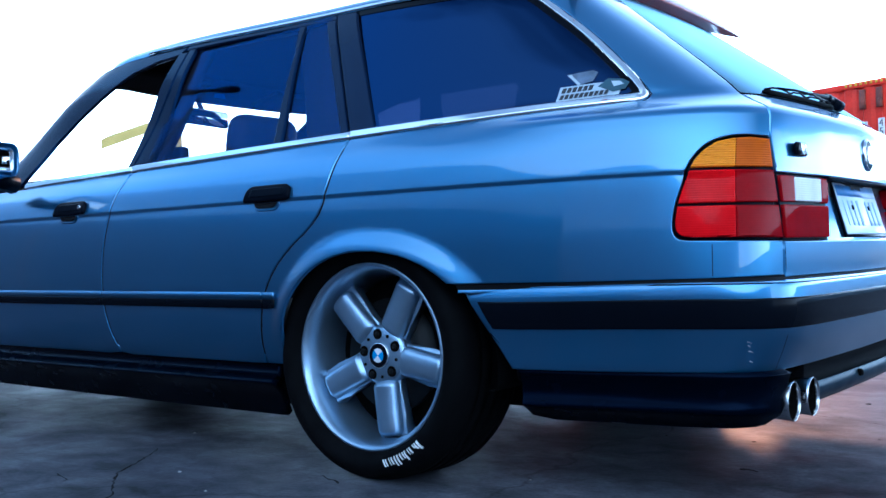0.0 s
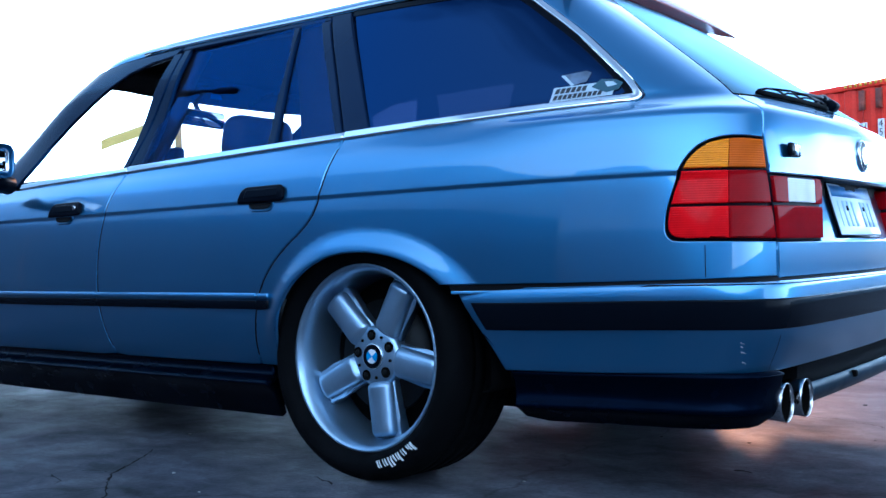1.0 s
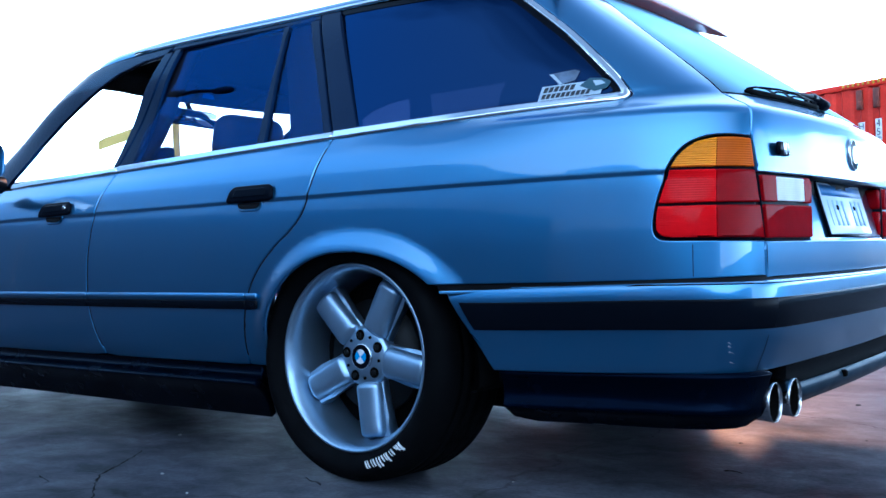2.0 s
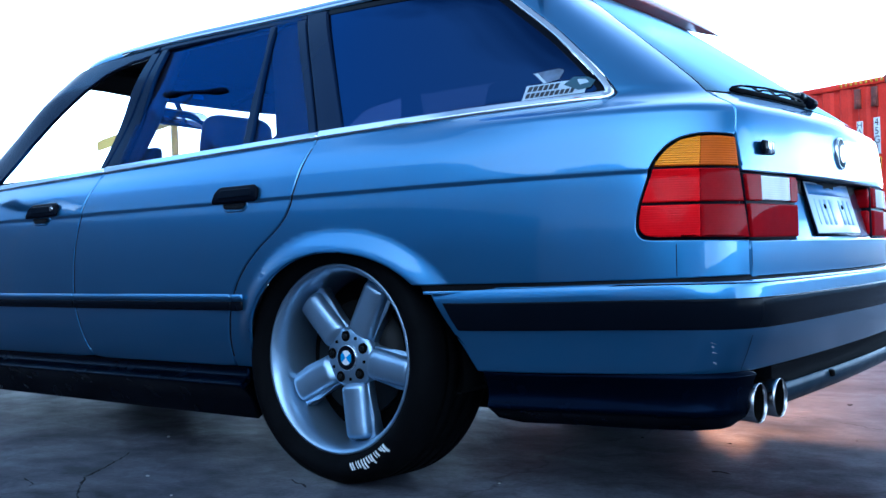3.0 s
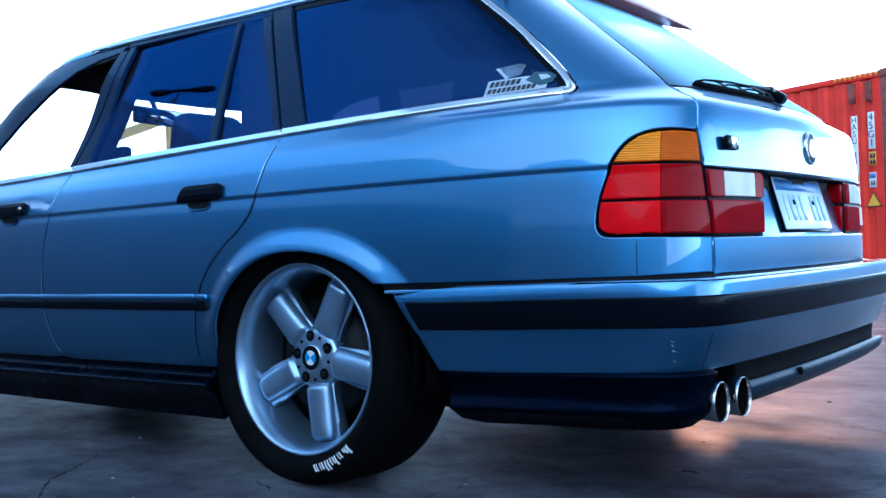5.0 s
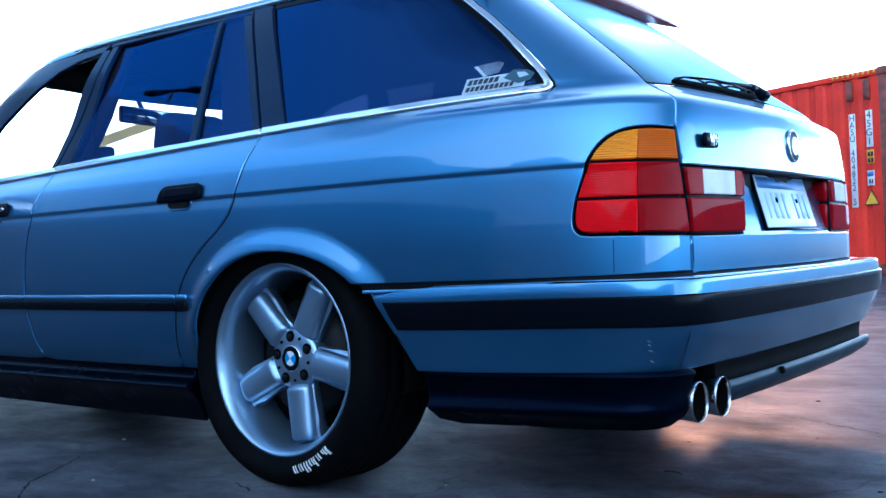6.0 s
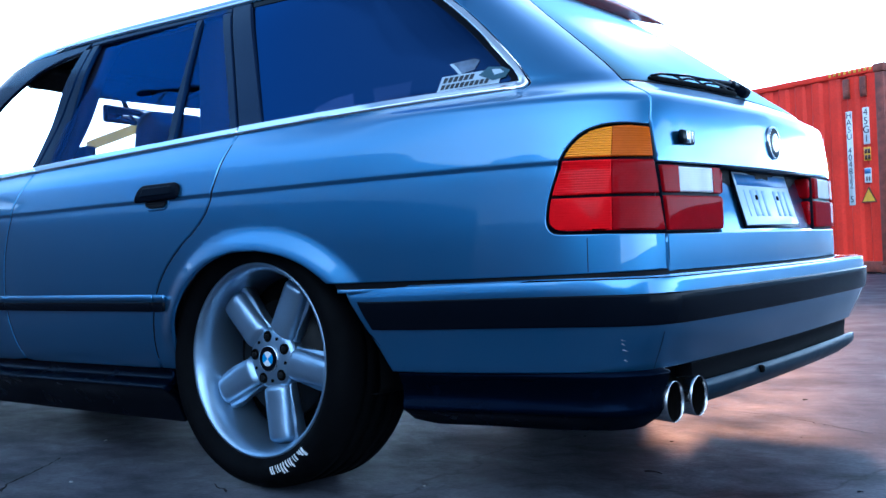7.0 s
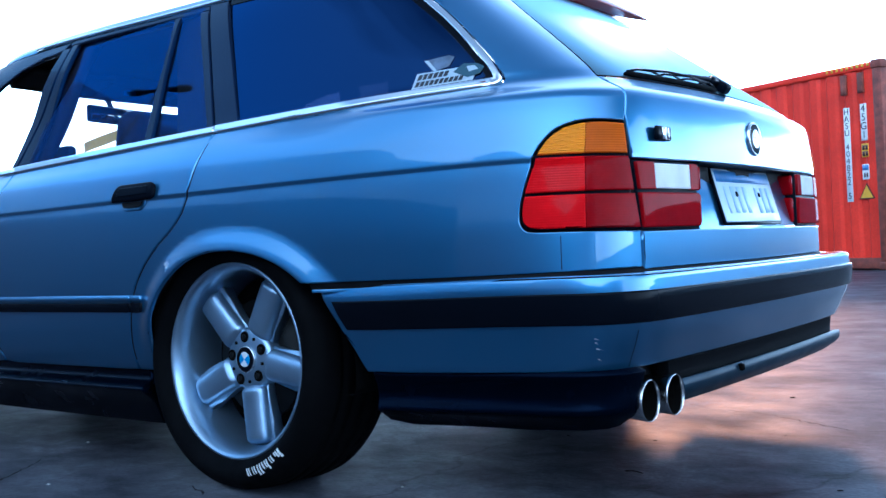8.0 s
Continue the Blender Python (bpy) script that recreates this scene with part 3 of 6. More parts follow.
crack([(-0.86, -0.84), (-0.80, -0.91), (-0.774, -0.965), (-0.726, -1.033), (-0.69, -1.10), (-0.606, -1.18), (-0.486, -1.264), (-0.40, -1.42)], 0.010)
crack([(-0.69, -1.10), (-0.756, -1.103), (-0.80, -1.13)], 0.009)
crack([(-0.83, -1.205), (-0.765, -1.218), (-0.73, -1.25)], 0.011)
crack([(-0.16, -0.852), (-0.104, -0.871), (-0.05, -0.90)], 0.009)
crack([(0.50, 0.74), (0.627, 0.676), (0.746, 0.674), (0.871, 0.612), (0.988, 0.545), (1.087, 0.489), (1.177, 0.513), (1.5, 0.44), (2.2, 0.50)], 0.006)
crack([(1.05, 2.2), (1.6, 2.0), (2.3, 2.1), (3.4, 1.9)], 0.012)
crack([(0.74, -0.225), (0.77, -0.234), (0.80, -0.245)], 0.022)
for x, y, r in ((-0.962, -0.622, 0.006), (-0.535, -1.017, 0.005), (0.10, -1.0, 0.004), (-0.3, -1.12, 0.004), (0.35, -0.62, 0.004)):
    speck(x, y, r, PEBBLE, "pebble")
for x, y, r in ((0.755, 1.009, 0.010), (0.651, 0.14, 0.006), (0.389, 0.104, 0.005), (1.253, -0.20, 0.007), (0.95, 0.35, 0.004), (1.4, 0.9, 0.007)):
    speck(x, y, r, CRACK, "spot", 0.2)


# ---- shipping container ----
CONT_RED = material("container_red_paint", (0.78, 0.040, 0.018), rough=0.42, vary=0.18, vary_scale=1.6, grain=0.08, grain_scale=40, bump=0.25, bump_scale=14, rough_vary=0.1, spec=0.2)
CONT_RUST = material("container_rusty_edge", (0.20, 0.045, 0.025), rough=0.6, vary=0.45, vary_scale=9, grain=0.2, grain_scale=60, bump=0.3, bump_scale=60)
LABEL_WHITE = material("label_white", (0.78, 0.77, 0.74), rough=0.5, vary=0.08, vary_scale=10)
LABEL_INK = material("label_ink", (0.06, 0.02, 0.02), rough=0.6)
LABEL_YELLOW = material("label_yellow", (0.80, 0.42, 0.02), rough=0.5, vary=0.1, vary_scale=12)
LABEL_BLUE = material("label_blue", (0.10, 0.22, 0.45), rough=0.5)


def lettering(name, text, size, m, mat, parent, spacing=1.0):
    c = bpy.data.curves.new(name, "FONT")
    c.body, c.size, c.align_x, c.extrude, c.space_line = text, size, "CENTER", 0.0008, spacing
    tmp = bpy.data.objects.new(name, c)
    me = bpy.data.meshes.new_from_object(tmp)
    bpy.data.objects.remove(tmp)
    me.materials.clear()
    me.materials.append(mat)
    ob = new(name, me)
    ob.parent, ob.matrix_local = parent, m
    return ob


def build_container():
    """A high-cube box: x along the long side to its near end, y into the box, z up."""
    L, W, H = 12.19, 2.438, 2.896
    base = thing("shipping_container", "red corrugated steel shipping container on the concrete yard", "container")

    def corrugated(name, length, m):
        bm = bmesh.new()
        x, prof = 0.12, [(0.12, 0.0)]
        while x < length - 0.35:
            for dx, y in ((0.12, 0.0), (0.165, 0.036), (0.265, 0.036), (0.31, 0.0)):
                prof.append((x + dx, y))
            x += 0.31
        prof.append((length - 0.1, 0.0))
        lo = [bm.verts.new((px, 0.02 + py, 0.16)) for px, py in prof]
        hi = [bm.verts.new((px, 0.02 + py, H - 0.10)) for px, py in prof]
        for i in range(len(prof) - 1):
            bm.faces.new((lo[i], lo[i + 1], hi[i + 1], hi[i]))
        ob = part(name, bm, CONT_RED, base, soft=False)
        ob.matrix_local = m
        return ob

    ident = Matrix.Identity(4)
    side = corrugated("side_panel", L, ident)
    corrugated("side_panel", L, Matrix.Translation((L, W, 0)) @ pose(0, 0, 0, 0, 0, 180))
    corrugated("end_panel", W, Matrix.Translation((0, W, 0)) @ pose(0, 0, 0, 0, 0, -90))
    corrugated("end_panel", W, Matrix.Translation((L, 0, 0)) @ pose(0, 0, 0, 0, 0, 90))
    for x in (0, L - 0.14):
        for y in (0, W - 0.14):
            bm = bmesh.new()
            box(bm, (x, y, 0.118), (x + 0.14, y + 0.14, H - 0.118), bevel=0.012)
            post = part("corner_post", bm, CONT_RUST if x > 0 else CONT_RED, base)
            for z in (0, H - 0.118):
                bm = bmesh.new()
                box(bm, (x - 0.02, y - 0.006, z), (x + 0.152, y + 0.146, z + 0.118), bevel=0.014)
                part("corner_casting", bm, CONT_RUST, post)
    for y in (0.0, W - 0.07):
        bm = bmesh.new()
        box(bm, (0.14, y, H - 0.105), (L - 0.14, y + 0.07, H - 0.02), bevel=0.008)
        part("top_rail", bm, CONT_RED, base)
        bm = bmesh.new()
        box(bm, (0.14, y, 0.02), (L - 0.14, y + 0.07, 0.17), bevel=0.008)
        part("bottom_rail", bm, CONT_RUST, base)
    bm = bmesh.new()
    box(bm, (0.1, 0.03, H - 0.05), (L - 0.1, W - 0.03, H - 0.02))
    part("roof_panel", bm, CONT_RED, base)
    bm = bmesh.new()
    box(bm, (0.1, 0.03, 0.12), (L - 0.1, W - 0.03, 0.16))
    part("floor_panel", bm, CONT_RUST, base)
    for x in (L - 0.33, L - 0.61):
        bm = bmesh.new()
        box(bm, (x - 0.05, -0.012, H - 0.42), (x + 0.05, 0.03, H - 0.14), bevel=0.008)
        box(bm, (x - 0.03, -0.022, H - 0.40), (x + 0.03, 0.0, H - 0.30), bevel=0.006)
        part("lashing_plate", bm, CONT_RUST, base)
    # markings on the long side, near the corner
    def plate(name, s0, s1, z0, z1, mat, label="", y=0.010):
        bm = bmesh.new()
        box(bm, (L - s1, y, H - z1), (L - s0, y + 0.012, H - z0), bevel=0.002, seg=1)
        return part(name, bm, mat, base, label)

    def stand(s, z):
        return pose(L - s, 0.0085, H - z, 90, 0, 0)

    strip = plate("number_strip", 0.545, 0.645, 0.60, 1.93, LABEL_WHITE, "white strip with dark stacked lettering")
    for i, ch in enumerate("HASU 404822 5"):
        if ch != " ":
            lettering("letter", ch, 0.125, stand(0.595, 0.70 + 0.099 * i), LABEL_INK, strip)
    strip = plate("number_strip", 0.265, 0.365, 0.575, 1.09, LABEL_WHITE, "white strip with dark stacked lettering")
    for i, ch in enumerate("45G1"):
        lettering("letter", ch, 0.145, stand(0.315, 0.69 + 0.122 * i), LABEL_INK, strip)
    lab = plate("size_label", 0.26, 0.37, 1.13, 1.32, LABEL_YELLOW, "small yellow label")
    for r in range(2):
        for c in range(2):
            bm = bmesh.new()
            box(bm, (L - 0.355 + 0.05 * c, 0.006, H - 1.22 - 0.085 * r), (L - 0.315 + 0.05 * c, 0.011, H - 1.155 - 0.085 * r))
            part("bar", bm, LABEL_INK, lab)
    lab = plate("approval_label", 0.265, 0.375, 1.42, 1.63, LABEL_WHITE, "small white and blue label")
    bm = bmesh.new()
    box(bm, (L - 0.37, 0.006, H - 1.50), (L - 0.27, 0.011, H - 1.43))
    part("band", bm, LABEL_BLUE, lab)
    for c in range(2):
        bm = bmesh.new()
        box(bm, (L - 0.345 + 0.04 * c, 0.006, H - 1.60), (L - 0.325 + 0.04 * c, 0.011, H - 1.54))
        part("bar", bm, LABEL_INK, lab)
    for k, (r, mat, y) in enumerate(((0.145, LABEL_INK, 0.008), (0.118, LABEL_YELLOW, 0.004))):
        bm = bmesh.new()
        pts = [(math.sin(a), math.cos(a)) for a in (0, 2 * math.pi / 3, 4 * math.pi / 3)]
        f = [bm.verts.new((L - 0.315 + r * px, y, H - 1.83 + r * pz)) for px, pz in pts]
        g = [bm.verts.new((L - 0.315 + r * px, y + 0.012, H - 1.83 + r * pz)) for px, pz in pts]
        bm.faces.new(f), bm.faces.new(g[::-1])
        for i in range(3):
            bm.faces.new((f[i], g[i], g[(i + 1) % 3], f[(i + 1) % 3]))
        if k == 0:
            tri = part("warning_triangle", tidy(bm), mat, base, "yellow warning triangle with a dark border", soft=False)
        else:
            part("face", tidy(bm), mat, tri, soft=False)
    for i in range(9):
        bm = bmesh.new()
        box(bm, (L - 0.9 + 0.085 * i, -0.003, H - 0.075), (L - 0.86 + 0.085 * i, 0.004, H - 0.03))
        part("hazard_dash", bm, LABEL_YELLOW, base, "faded yellow dash")
    turn = math.atan2(-0.403, 0.915)
    corner = Vector((-1.51, 12.04, -0.226))
    base.matrix_world = Matrix.Translation(corner) @ Matrix.Rotation(turn, 4, "Z") @ Matrix.Translation((-L, 0, 0))
    return base


build_container()


# ---- plain unseen buildings added round the yard for the car to reflect ----
# bluish tone chosen for the colour it lends the doors' reflection
SHED_WALL = material("shed_wall", (0.27, 0.40, 0.52), rough=0.7, vary=0.15, vary_scale=0.5, grain=0.05, grain_scale=20, bump=0.2, bump_scale=6)


def build_shed(name, lo, hi, rise, h):
    bm = bmesh.new()
    (x0, y0), (x1, y1) = lo, hi
    along_x = abs(x1 - x0) > abs(y1 - y0)
    prof = [(0, 0), (0, h), (0.5, h + rise), (1, h), (1, 0)]
    a, b = [], []
    for s, z in prof:
        a.append(bm.verts.new((x0, y0 + (y1 - y0) * s, z) if along_x else (x0 + (x1 - x0) * s, y0, z)))
        b.append(bm.verts.new((x1, y0 + (y1 - y0) * s, z) if along_x else (x0 + (x1 - x0) * s, y1, z)))
    for i in range(4):
        bm.faces.new((a[i], a[i + 1], b[i + 1], b[i]))
    bm.faces.new(a), bm.faces.new(b[::-1])
    return tagged(finish(name, tidy(bm), SHED_WALL, soft=False), "unseen plain blue-grey building with a low gable roof, added for reflections", "building", kind="structure")


# a tall unseen warehouse turned to the car's side, which reflects its roofline
warehouse = build_shed("wall_south", (-13, 0), (20, 14), 1.2, 8.4)
warehouse.matrix_world = Matrix.Translation((-8.5, -9.3, 0)) @ Matrix.Rotation(radians(135.0), 4, "Z")

# dark band added to the unseen walls, darkening what the lower doors reflect
REFLECTED_BAND = material("reflected_band_dark", (0.065, 0.085, 0.115), rough=0.8, vary=0.2, vary_scale=1.5, bump=0.3, bump_scale=8)
bm = bmesh.new()
box(bm, (-12.9, -0.25, 0.0), (20.0, -0.01, 3.9), bevel=0.03)
part("plinth", bm, REFLECTED_BAND, warehouse, "dark band added along the wall's foot for reflections")

# darker than the warehouse, to even out their tone in the reflection
ANNEX_WALL = material("annex_wall", (0.20, 0.28, 0.35), rough=0.7, vary=0.15, vary_scale=0.5, grain=0.05, grain_scale=20, bump=0.2, bump_scale=6)


def build_annex():
    """An unseen lean-to, its roof falling away from the warehouse along the reflected skyline."""
    bm = bmesh.new()
    top = [(-3.6, 9.5), (-1.2, 9.9), (1.2, 9.7), (3.0, 8.6), (7.5, 4.3), (16.9, 3.4)]
    outline = [(-3.6, 0.0)] + top + [(16.9, 0.0)]
    a = [bm.verts.new((x, -14.0, z)) for x, z in outline]
    b = [bm.verts.new((x, max(-16.4, -17.75 - x), z)) for x, z in outline]
    for i in range(len(a) - 1):
        bm.faces.new((a[i], a[i + 1], b[i + 1], b[i]))
    bm.faces.new(a), bm.faces.new(b[::-1])
    ob = tagged(finish("wall_south_annex", tidy(bm), ANNEX_WALL, soft=False), "unseen plain grey lean-to with a roof that falls away, added for reflections", "building", kind="structure")
    bm = bmesh.new()
    # the same added dark band continues along this wall
    box(bm, (-3.4, -13.99, 0.0), (16.9, -13.75, 3.1), bevel=0.03)
    part("plinth", bm, REFLECTED_BAND, ob, "dark band added along the wall's foot for reflections")


build_annex()
# low wall added out of view to darken what rear lamps and bumper reflect
build_shed("wall_north", (2, 25), (40, 33), 0.3, 1.9)
build_shed("wall_east", (17, -26), (29, -6), 1.6, 4.6)


# ---- street lamp beside the yard ----
LAMP_PALE = material("lamp_pale", (0.22, 0.22, 0.21), rough=0.5, vary=0.1, vary_scale=5)
LAMP_GREY = material("lamp_grey", (0.01, 0.01, 0.011), rough=0.5, metal=0.6, vary=0.15, vary_scale=5)


def build_street_lamp():
    """A thin pale pole that carries two long dark heads on a cross bar."""
    lamp = thing("street_lamp", "slim street lamp with two dark heads on a pale pole", "street lamp")
    top = 3.82
    bm = bmesh.new()
    tube(bm, [(0, 0, 0), (0, 0, 2.5), (0, 0, top)], [0.035, 0.022, 0.010], 14)
    part("pole", tidy(bm), LAMP_PALE, lamp, "pale thin pole")
    d = Vector((0.50, 0.04, -0.10))
    up = Vector((0, 0, top))
    bm = bmesh.new()
    tube(bm, [d * -0.35 + up, up + Vector((0, 0, 0.01)), d * 0.35 + up], 0.014, 10)
    part("arm", tidy(bm), LAMP_GREY, lamp)
    for k in (-1, 1):
        bm = bmesh.new()
        tube(bm, [d * (k * q) + up for q in (0.30, 0.38, 0.55, 0.75, 0.92, 1.0)], [0.012, 0.020, 0.026, 0.030, 0.024, 0.008], 14)
        part("lamp_head", tidy(bm), LAMP_GREY, lamp, "slim dark lamp head")
    lamp.matrix_world = pose(-4.45, -2.49, 0, 0, 0, 0)


build_street_lamp()


# ---- small canopy far across the yard ----
CREAM = material("cream_canopy", (0.92, 0.62, 0.16), rough=0.6, vary=0.15, vary_scale=2)


def build_canopy():
    c = thing("canopy", "cream-yellow pitched canopy on thin posts across the yard", "canopy")
    bm = bmesh.new()
    a, b = Vector((-15.82, 9.12, 2.83)), Vector((-14.9, 10.3, 3.36))
    back = Vector((-1.2, 1.0, 0.25))
    lo = [bm.verts.new(p + Vector((0, 0, -0.19))) for p in (a, b, b + back, a + back)]
    hi = [bm.verts.new(p) for p in (a, b, b + back, a + back)]
    bm.faces.new(hi), bm.faces.new(lo[::-1])
    for i in range(4):
        bm.faces.new((lo[i], lo[(i + 1) % 4], hi[(i + 1) % 4], hi[i]))
    part("canopy_roof", tidy(bm), CREAM, c, soft=False)
    for p, h in ((b, 3.28), (b + back, 3.48)):
        bm = bmesh.new()
        tube(bm, [(p.x, p.y, ground_z(p.y)), (p.x, p.y, h)], 0.05, 8)
        part("post", tidy(bm), CREAM, c)


build_canopy()


# ---- the car ----
car = thing("estate_car", "blue metallic estate car with silver five-spoke wheels, parked on the concrete", "car")
UEND = LOWER.u1


def strip_outline(skin, x0, x1, z0, z1, n=40):
    """A band along the side between two heights given as functions of x."""
    top = [(x0 + (x1 - x0) * i / n, z1(x0 + (x1 - x0) * i / n)) for i in range(n + 1)]
    bot = [(x1 - (x1 - x0) * i / n, z0(x1 - (x1 - x0) * i / n)) for i in range(n + 1)]
    return [(find_u(skin, x, z, "x", -3.3, 0.95), z) for x, z in bot[::-1] + top[::-1]]


def line(pts, n=24):
    """A smooth line through (x, z) points given in order of falling z."""
    f = hermite([(-z, x) for x, z in pts])
    z0, z1 = pts[0][1], pts[-1][1]
    return [(f(-(z0 + (z1 - z0) * i / n)), z0 + (z1 - z0) * i / n) for i in range(n + 1)]


GAP_REAR = line([(-0.098, 0.894), (-0.100, 0.880), (-0.108, 0.82), (-0.122, 0.75), (-0.142, 0.69), (-0.180, 0.65), (-0.235, 0.61), (-0.300, 0.548), (-0.345, 0.472), (-0.371, 0.36), (-0.372, 0.285)])
GAP_FRONT = line([(-1.045, 0.866), (-1.052, 0.82), (-1.068, 0.735), (-1.088, 0.60), (-1.088, 0.45), (-1.070, 0.36), (-1.040, 0.288)])
GAP_FENDER = line([(-2.02, 0.838), (-2.06, 0.7), (-2.08, 0.5), (-2.05, 0.285)])
G = 0.0042      # half a panel gap

TRIM_LINE = [(0.718, 0.931), (0.670, 0.985), (0.556, 1.090), (0.438, 1.184), (0.35, 1.249), (0.27, 1.283)]


def trim_edge(gap, n=30):
    """Points beside the bright trim of the load bay window, from its lower end up, gap away."""
    fx = hermite([(i, p[0]) for i, p in enumerate(TRIM_LINE)])
    fz = hermite([(i, p[1]) for i, p in enumerate(TRIM_LINE)])
    out = []
    for i in range(n + 1):
        t = (len(TRIM_LINE) - 1) * i / n
        d = Vector((fx(t + 0.01) - fx(t - 0.01), fz(t + 0.01) - fz(t - 0.01))).normalized()
        out.append((fx(t) + d.y * gap, fz(t) - d.x * gap))
    return out


gate_edge = hermite([(0.925, 0.556), (1.0, 0.518), (1.08, 0.480), (1.145, 0.444), (1.215, 0.395), (1.285, 0.35)])


def gate_edge_u(z):
    return find_u(cabin_skin, gate_edge(z), z, "y", 0.3)


def shifted(pts, d):
    return [(x + d, z) for x, z in pts]


def build_side(side):
    left = side < 0
    crease = [crease_z(-0.3) + k for k in (-0.014, -0.008, -0.004, 0.0, 0.004, 0.008, 0.014)]
    # rear door
    belt = [(-1.043 + G + (0.945 - 2 * G) * i / 20, belt_z(-1.043 + 0.945 * i / 20) - 0.011) for i in range(21)]
    out = belt + shifted(GAP_REAR, -G)[1:] + [(-0.372 + (-1.040 + 0.372) * i / 12, 0.283) for i in range(1, 12)] + shifted(GAP_FRONT, G)[::-1]
    rear_door = patch("rear_door", [(find_u(body_skin, x, z, "x", -3.3, 0.9), z) for x, z in out], body_skin, PAINT, car, "rear door with a black pull handle", zcuts=crease, side=side, step=0.028)
    # front door
    belt = [(-2.02 + 0.975 * i / 20, belt_z(-2.02 + 0.975 * i / 20) - 0.011) for i in range(20)]
    out = belt + shifted(GAP_FRONT, -G) + [(-1.04 + (-2.05 + 1.04) * i / 14, 0.283) for i in range(1, 14)] + shifted(GAP_FENDER, G)[::-1][:-1]
    front_door = patch("front_door", [(find_u(body_skin, x, z, "x", -3.3, 0.9), z) for x, z in out], body_skin, PAINT, car, "front door with its window wound down" if left else "", zcuts=crease, side=side, step=0.028)
    # front wing
    f_arch = arch_line(FRONT_ARCH, 0.285, 0.285)
    top = [(-3.34 + 1.32 * i / 24, 0.70 + 0.150 * smooth((i / 24) ** 0.8) - 0.012) for i in range(24)]
    out = top + shifted(GAP_FENDER, -G) + f_arch[::-1] + [(-3.34, 0.285), (-3.36, 0.5)]
    front_wing = patch("front_wing", [(find_u(body_skin, x, z, "x", -3.5, 0.9), z) for x, z in out], body_skin, PAINT, car, side=side, zcuts=crease, step=0.03)
    # quarter panel, round the corner to the tailgate
    arch = arch_line(ARCH, 0.285, 0.508, 34)
    foot = [(find_u(body_skin, x, z, "x", -3.3, 0.9), z) for x, z in arch]
    u0, u1 = foot[-1][0], find_u(body_skin, 0.566, 0.515, "y", 0.5) - G
    foot += [(u0 + (u1 - u0) * i / 40, 0.508 + 0.0078 * smooth(i / 40)) for i in range(1, 41)]
    seam_r = [(find_u(body_skin, 0.566 + 0.0, 0.517 + 0.068 * i / 6, "y", 0.5) - G, 0.517 + 0.068 * i / 6) for i in range(1, 7)]
    lamp = lamp_outline(0.0035)
    # the lamp's outline from its lower right corner over the left to its upper right
    seam_t = [(find_u(body_skin, 0.585 - 0.020 * i / 3, 0.826 + 0.060 * i / 3, "y", 0.5) - G * 0.4, 0.826 + 0.060 * i / 3) for i in range(4)]
    deck = [(find_u(body_skin, 0.565 - 0.009 * i / 4, 0.886 + 0.037 * i / 4, "y", 0.5) - G * 0.4, 0.886 + 0.037 * i / 4) for i in range(1, 5)]
    gate = [(gate_edge_u(z) - G * 0.45, z) for z in [0.935 + (1.284 - 0.935) * i / 16 for i in range(17)]]
    side_edge = [(find_u(cabin_skin, x, z, "x", -2.4, 1.05), z) for x, z in trim_edge(0.0105)[::-1][:-1] + [(0.7325, 0.931), (0.7315, 0.924), (0.727, 0.918), (0.719, 0.9148)]]
    ud = side_edge[-1][0]
    ub = find_u(body_skin, -0.095, 0.892, "x", -3.3, 0.9)
    n = 44
    belt = []
    for i in range(1, n + 1):
        u = ud + (ub - ud) * i / n
        x = body_skin(u, 0.9).x
        z = belt_z(x) - 0.011
        belt.append((u, z))
    gap = [(find_u(body_skin, x, z, "x", -3.3, 0.9), z) for x, z in shifted(GAP_REAR, G)][1:]
    out = foot + seam_r + lamp + seam_t + deck + gate + side_edge + belt + gap
    quarter = patch("quarter_panel", out, body_skin, PAINT, car, "rear quarter panel and pillar with a flared wheel arch", side=side, zcuts=crease + [0.878, 0.882, 0.885, 0.888, 0.891, 0.895, 0.900], step=0.012, rim=0.0022)
    # dark seals behind the door gaps
    for owner, gap in ((rear_door, GAP_REAR), (front_door, GAP_FRONT)):
        mid = gap[1:-1]
        ol = [(x - 0.011, z) for x, z in mid] + [(x + 0.011, z) for x, z in mid[::-1]]
        patch("gap_seal", [(find_u(body_skin, x, z, "x", -3.3, 0.9), z) for x, z in ol], body_skin, SEAL, owner, "", off=-0.0035, depth=0.0, rim=0.0, side=side, step=0.014)
    # black under-sill
    def sill(u, z, off=0.0, s=-1):
        f = hermite([(0.12, -0.10), (0.155, -0.078), (0.20, -0.046), (0.226, -0.014), (0.233, -0.007), (0.240, -0.010), (0.253, -0.036), (0.262, -0.045), (0.285, -0.046)])
        cx, cy = LOWER.at(u)
        return Vector((cx, s * (cy + f(z) + off), z))
    us, ue = find_u(body_skin, -2.42, 0.3, "x", -3.5), find_u(body_skin, -0.325, 0.3, "x", -3.5)
    patch("sill_skirt", dense([(us, 0.13), (ue - 0.03, 0.13), (ue, 0.222), (ue - 0.02, 0.284), (us, 0.284)], 0.04), sill, DARK_SKIRT, car, "dark lower sill skirt", side=side, step=0.06, zcuts=(0.19, 0.205, 0.216, 0.223, 0.228, 0.232, 0.236, 0.240, 0.244, 0.248, 0.253, 0.259, 0.27), depth=0.02)
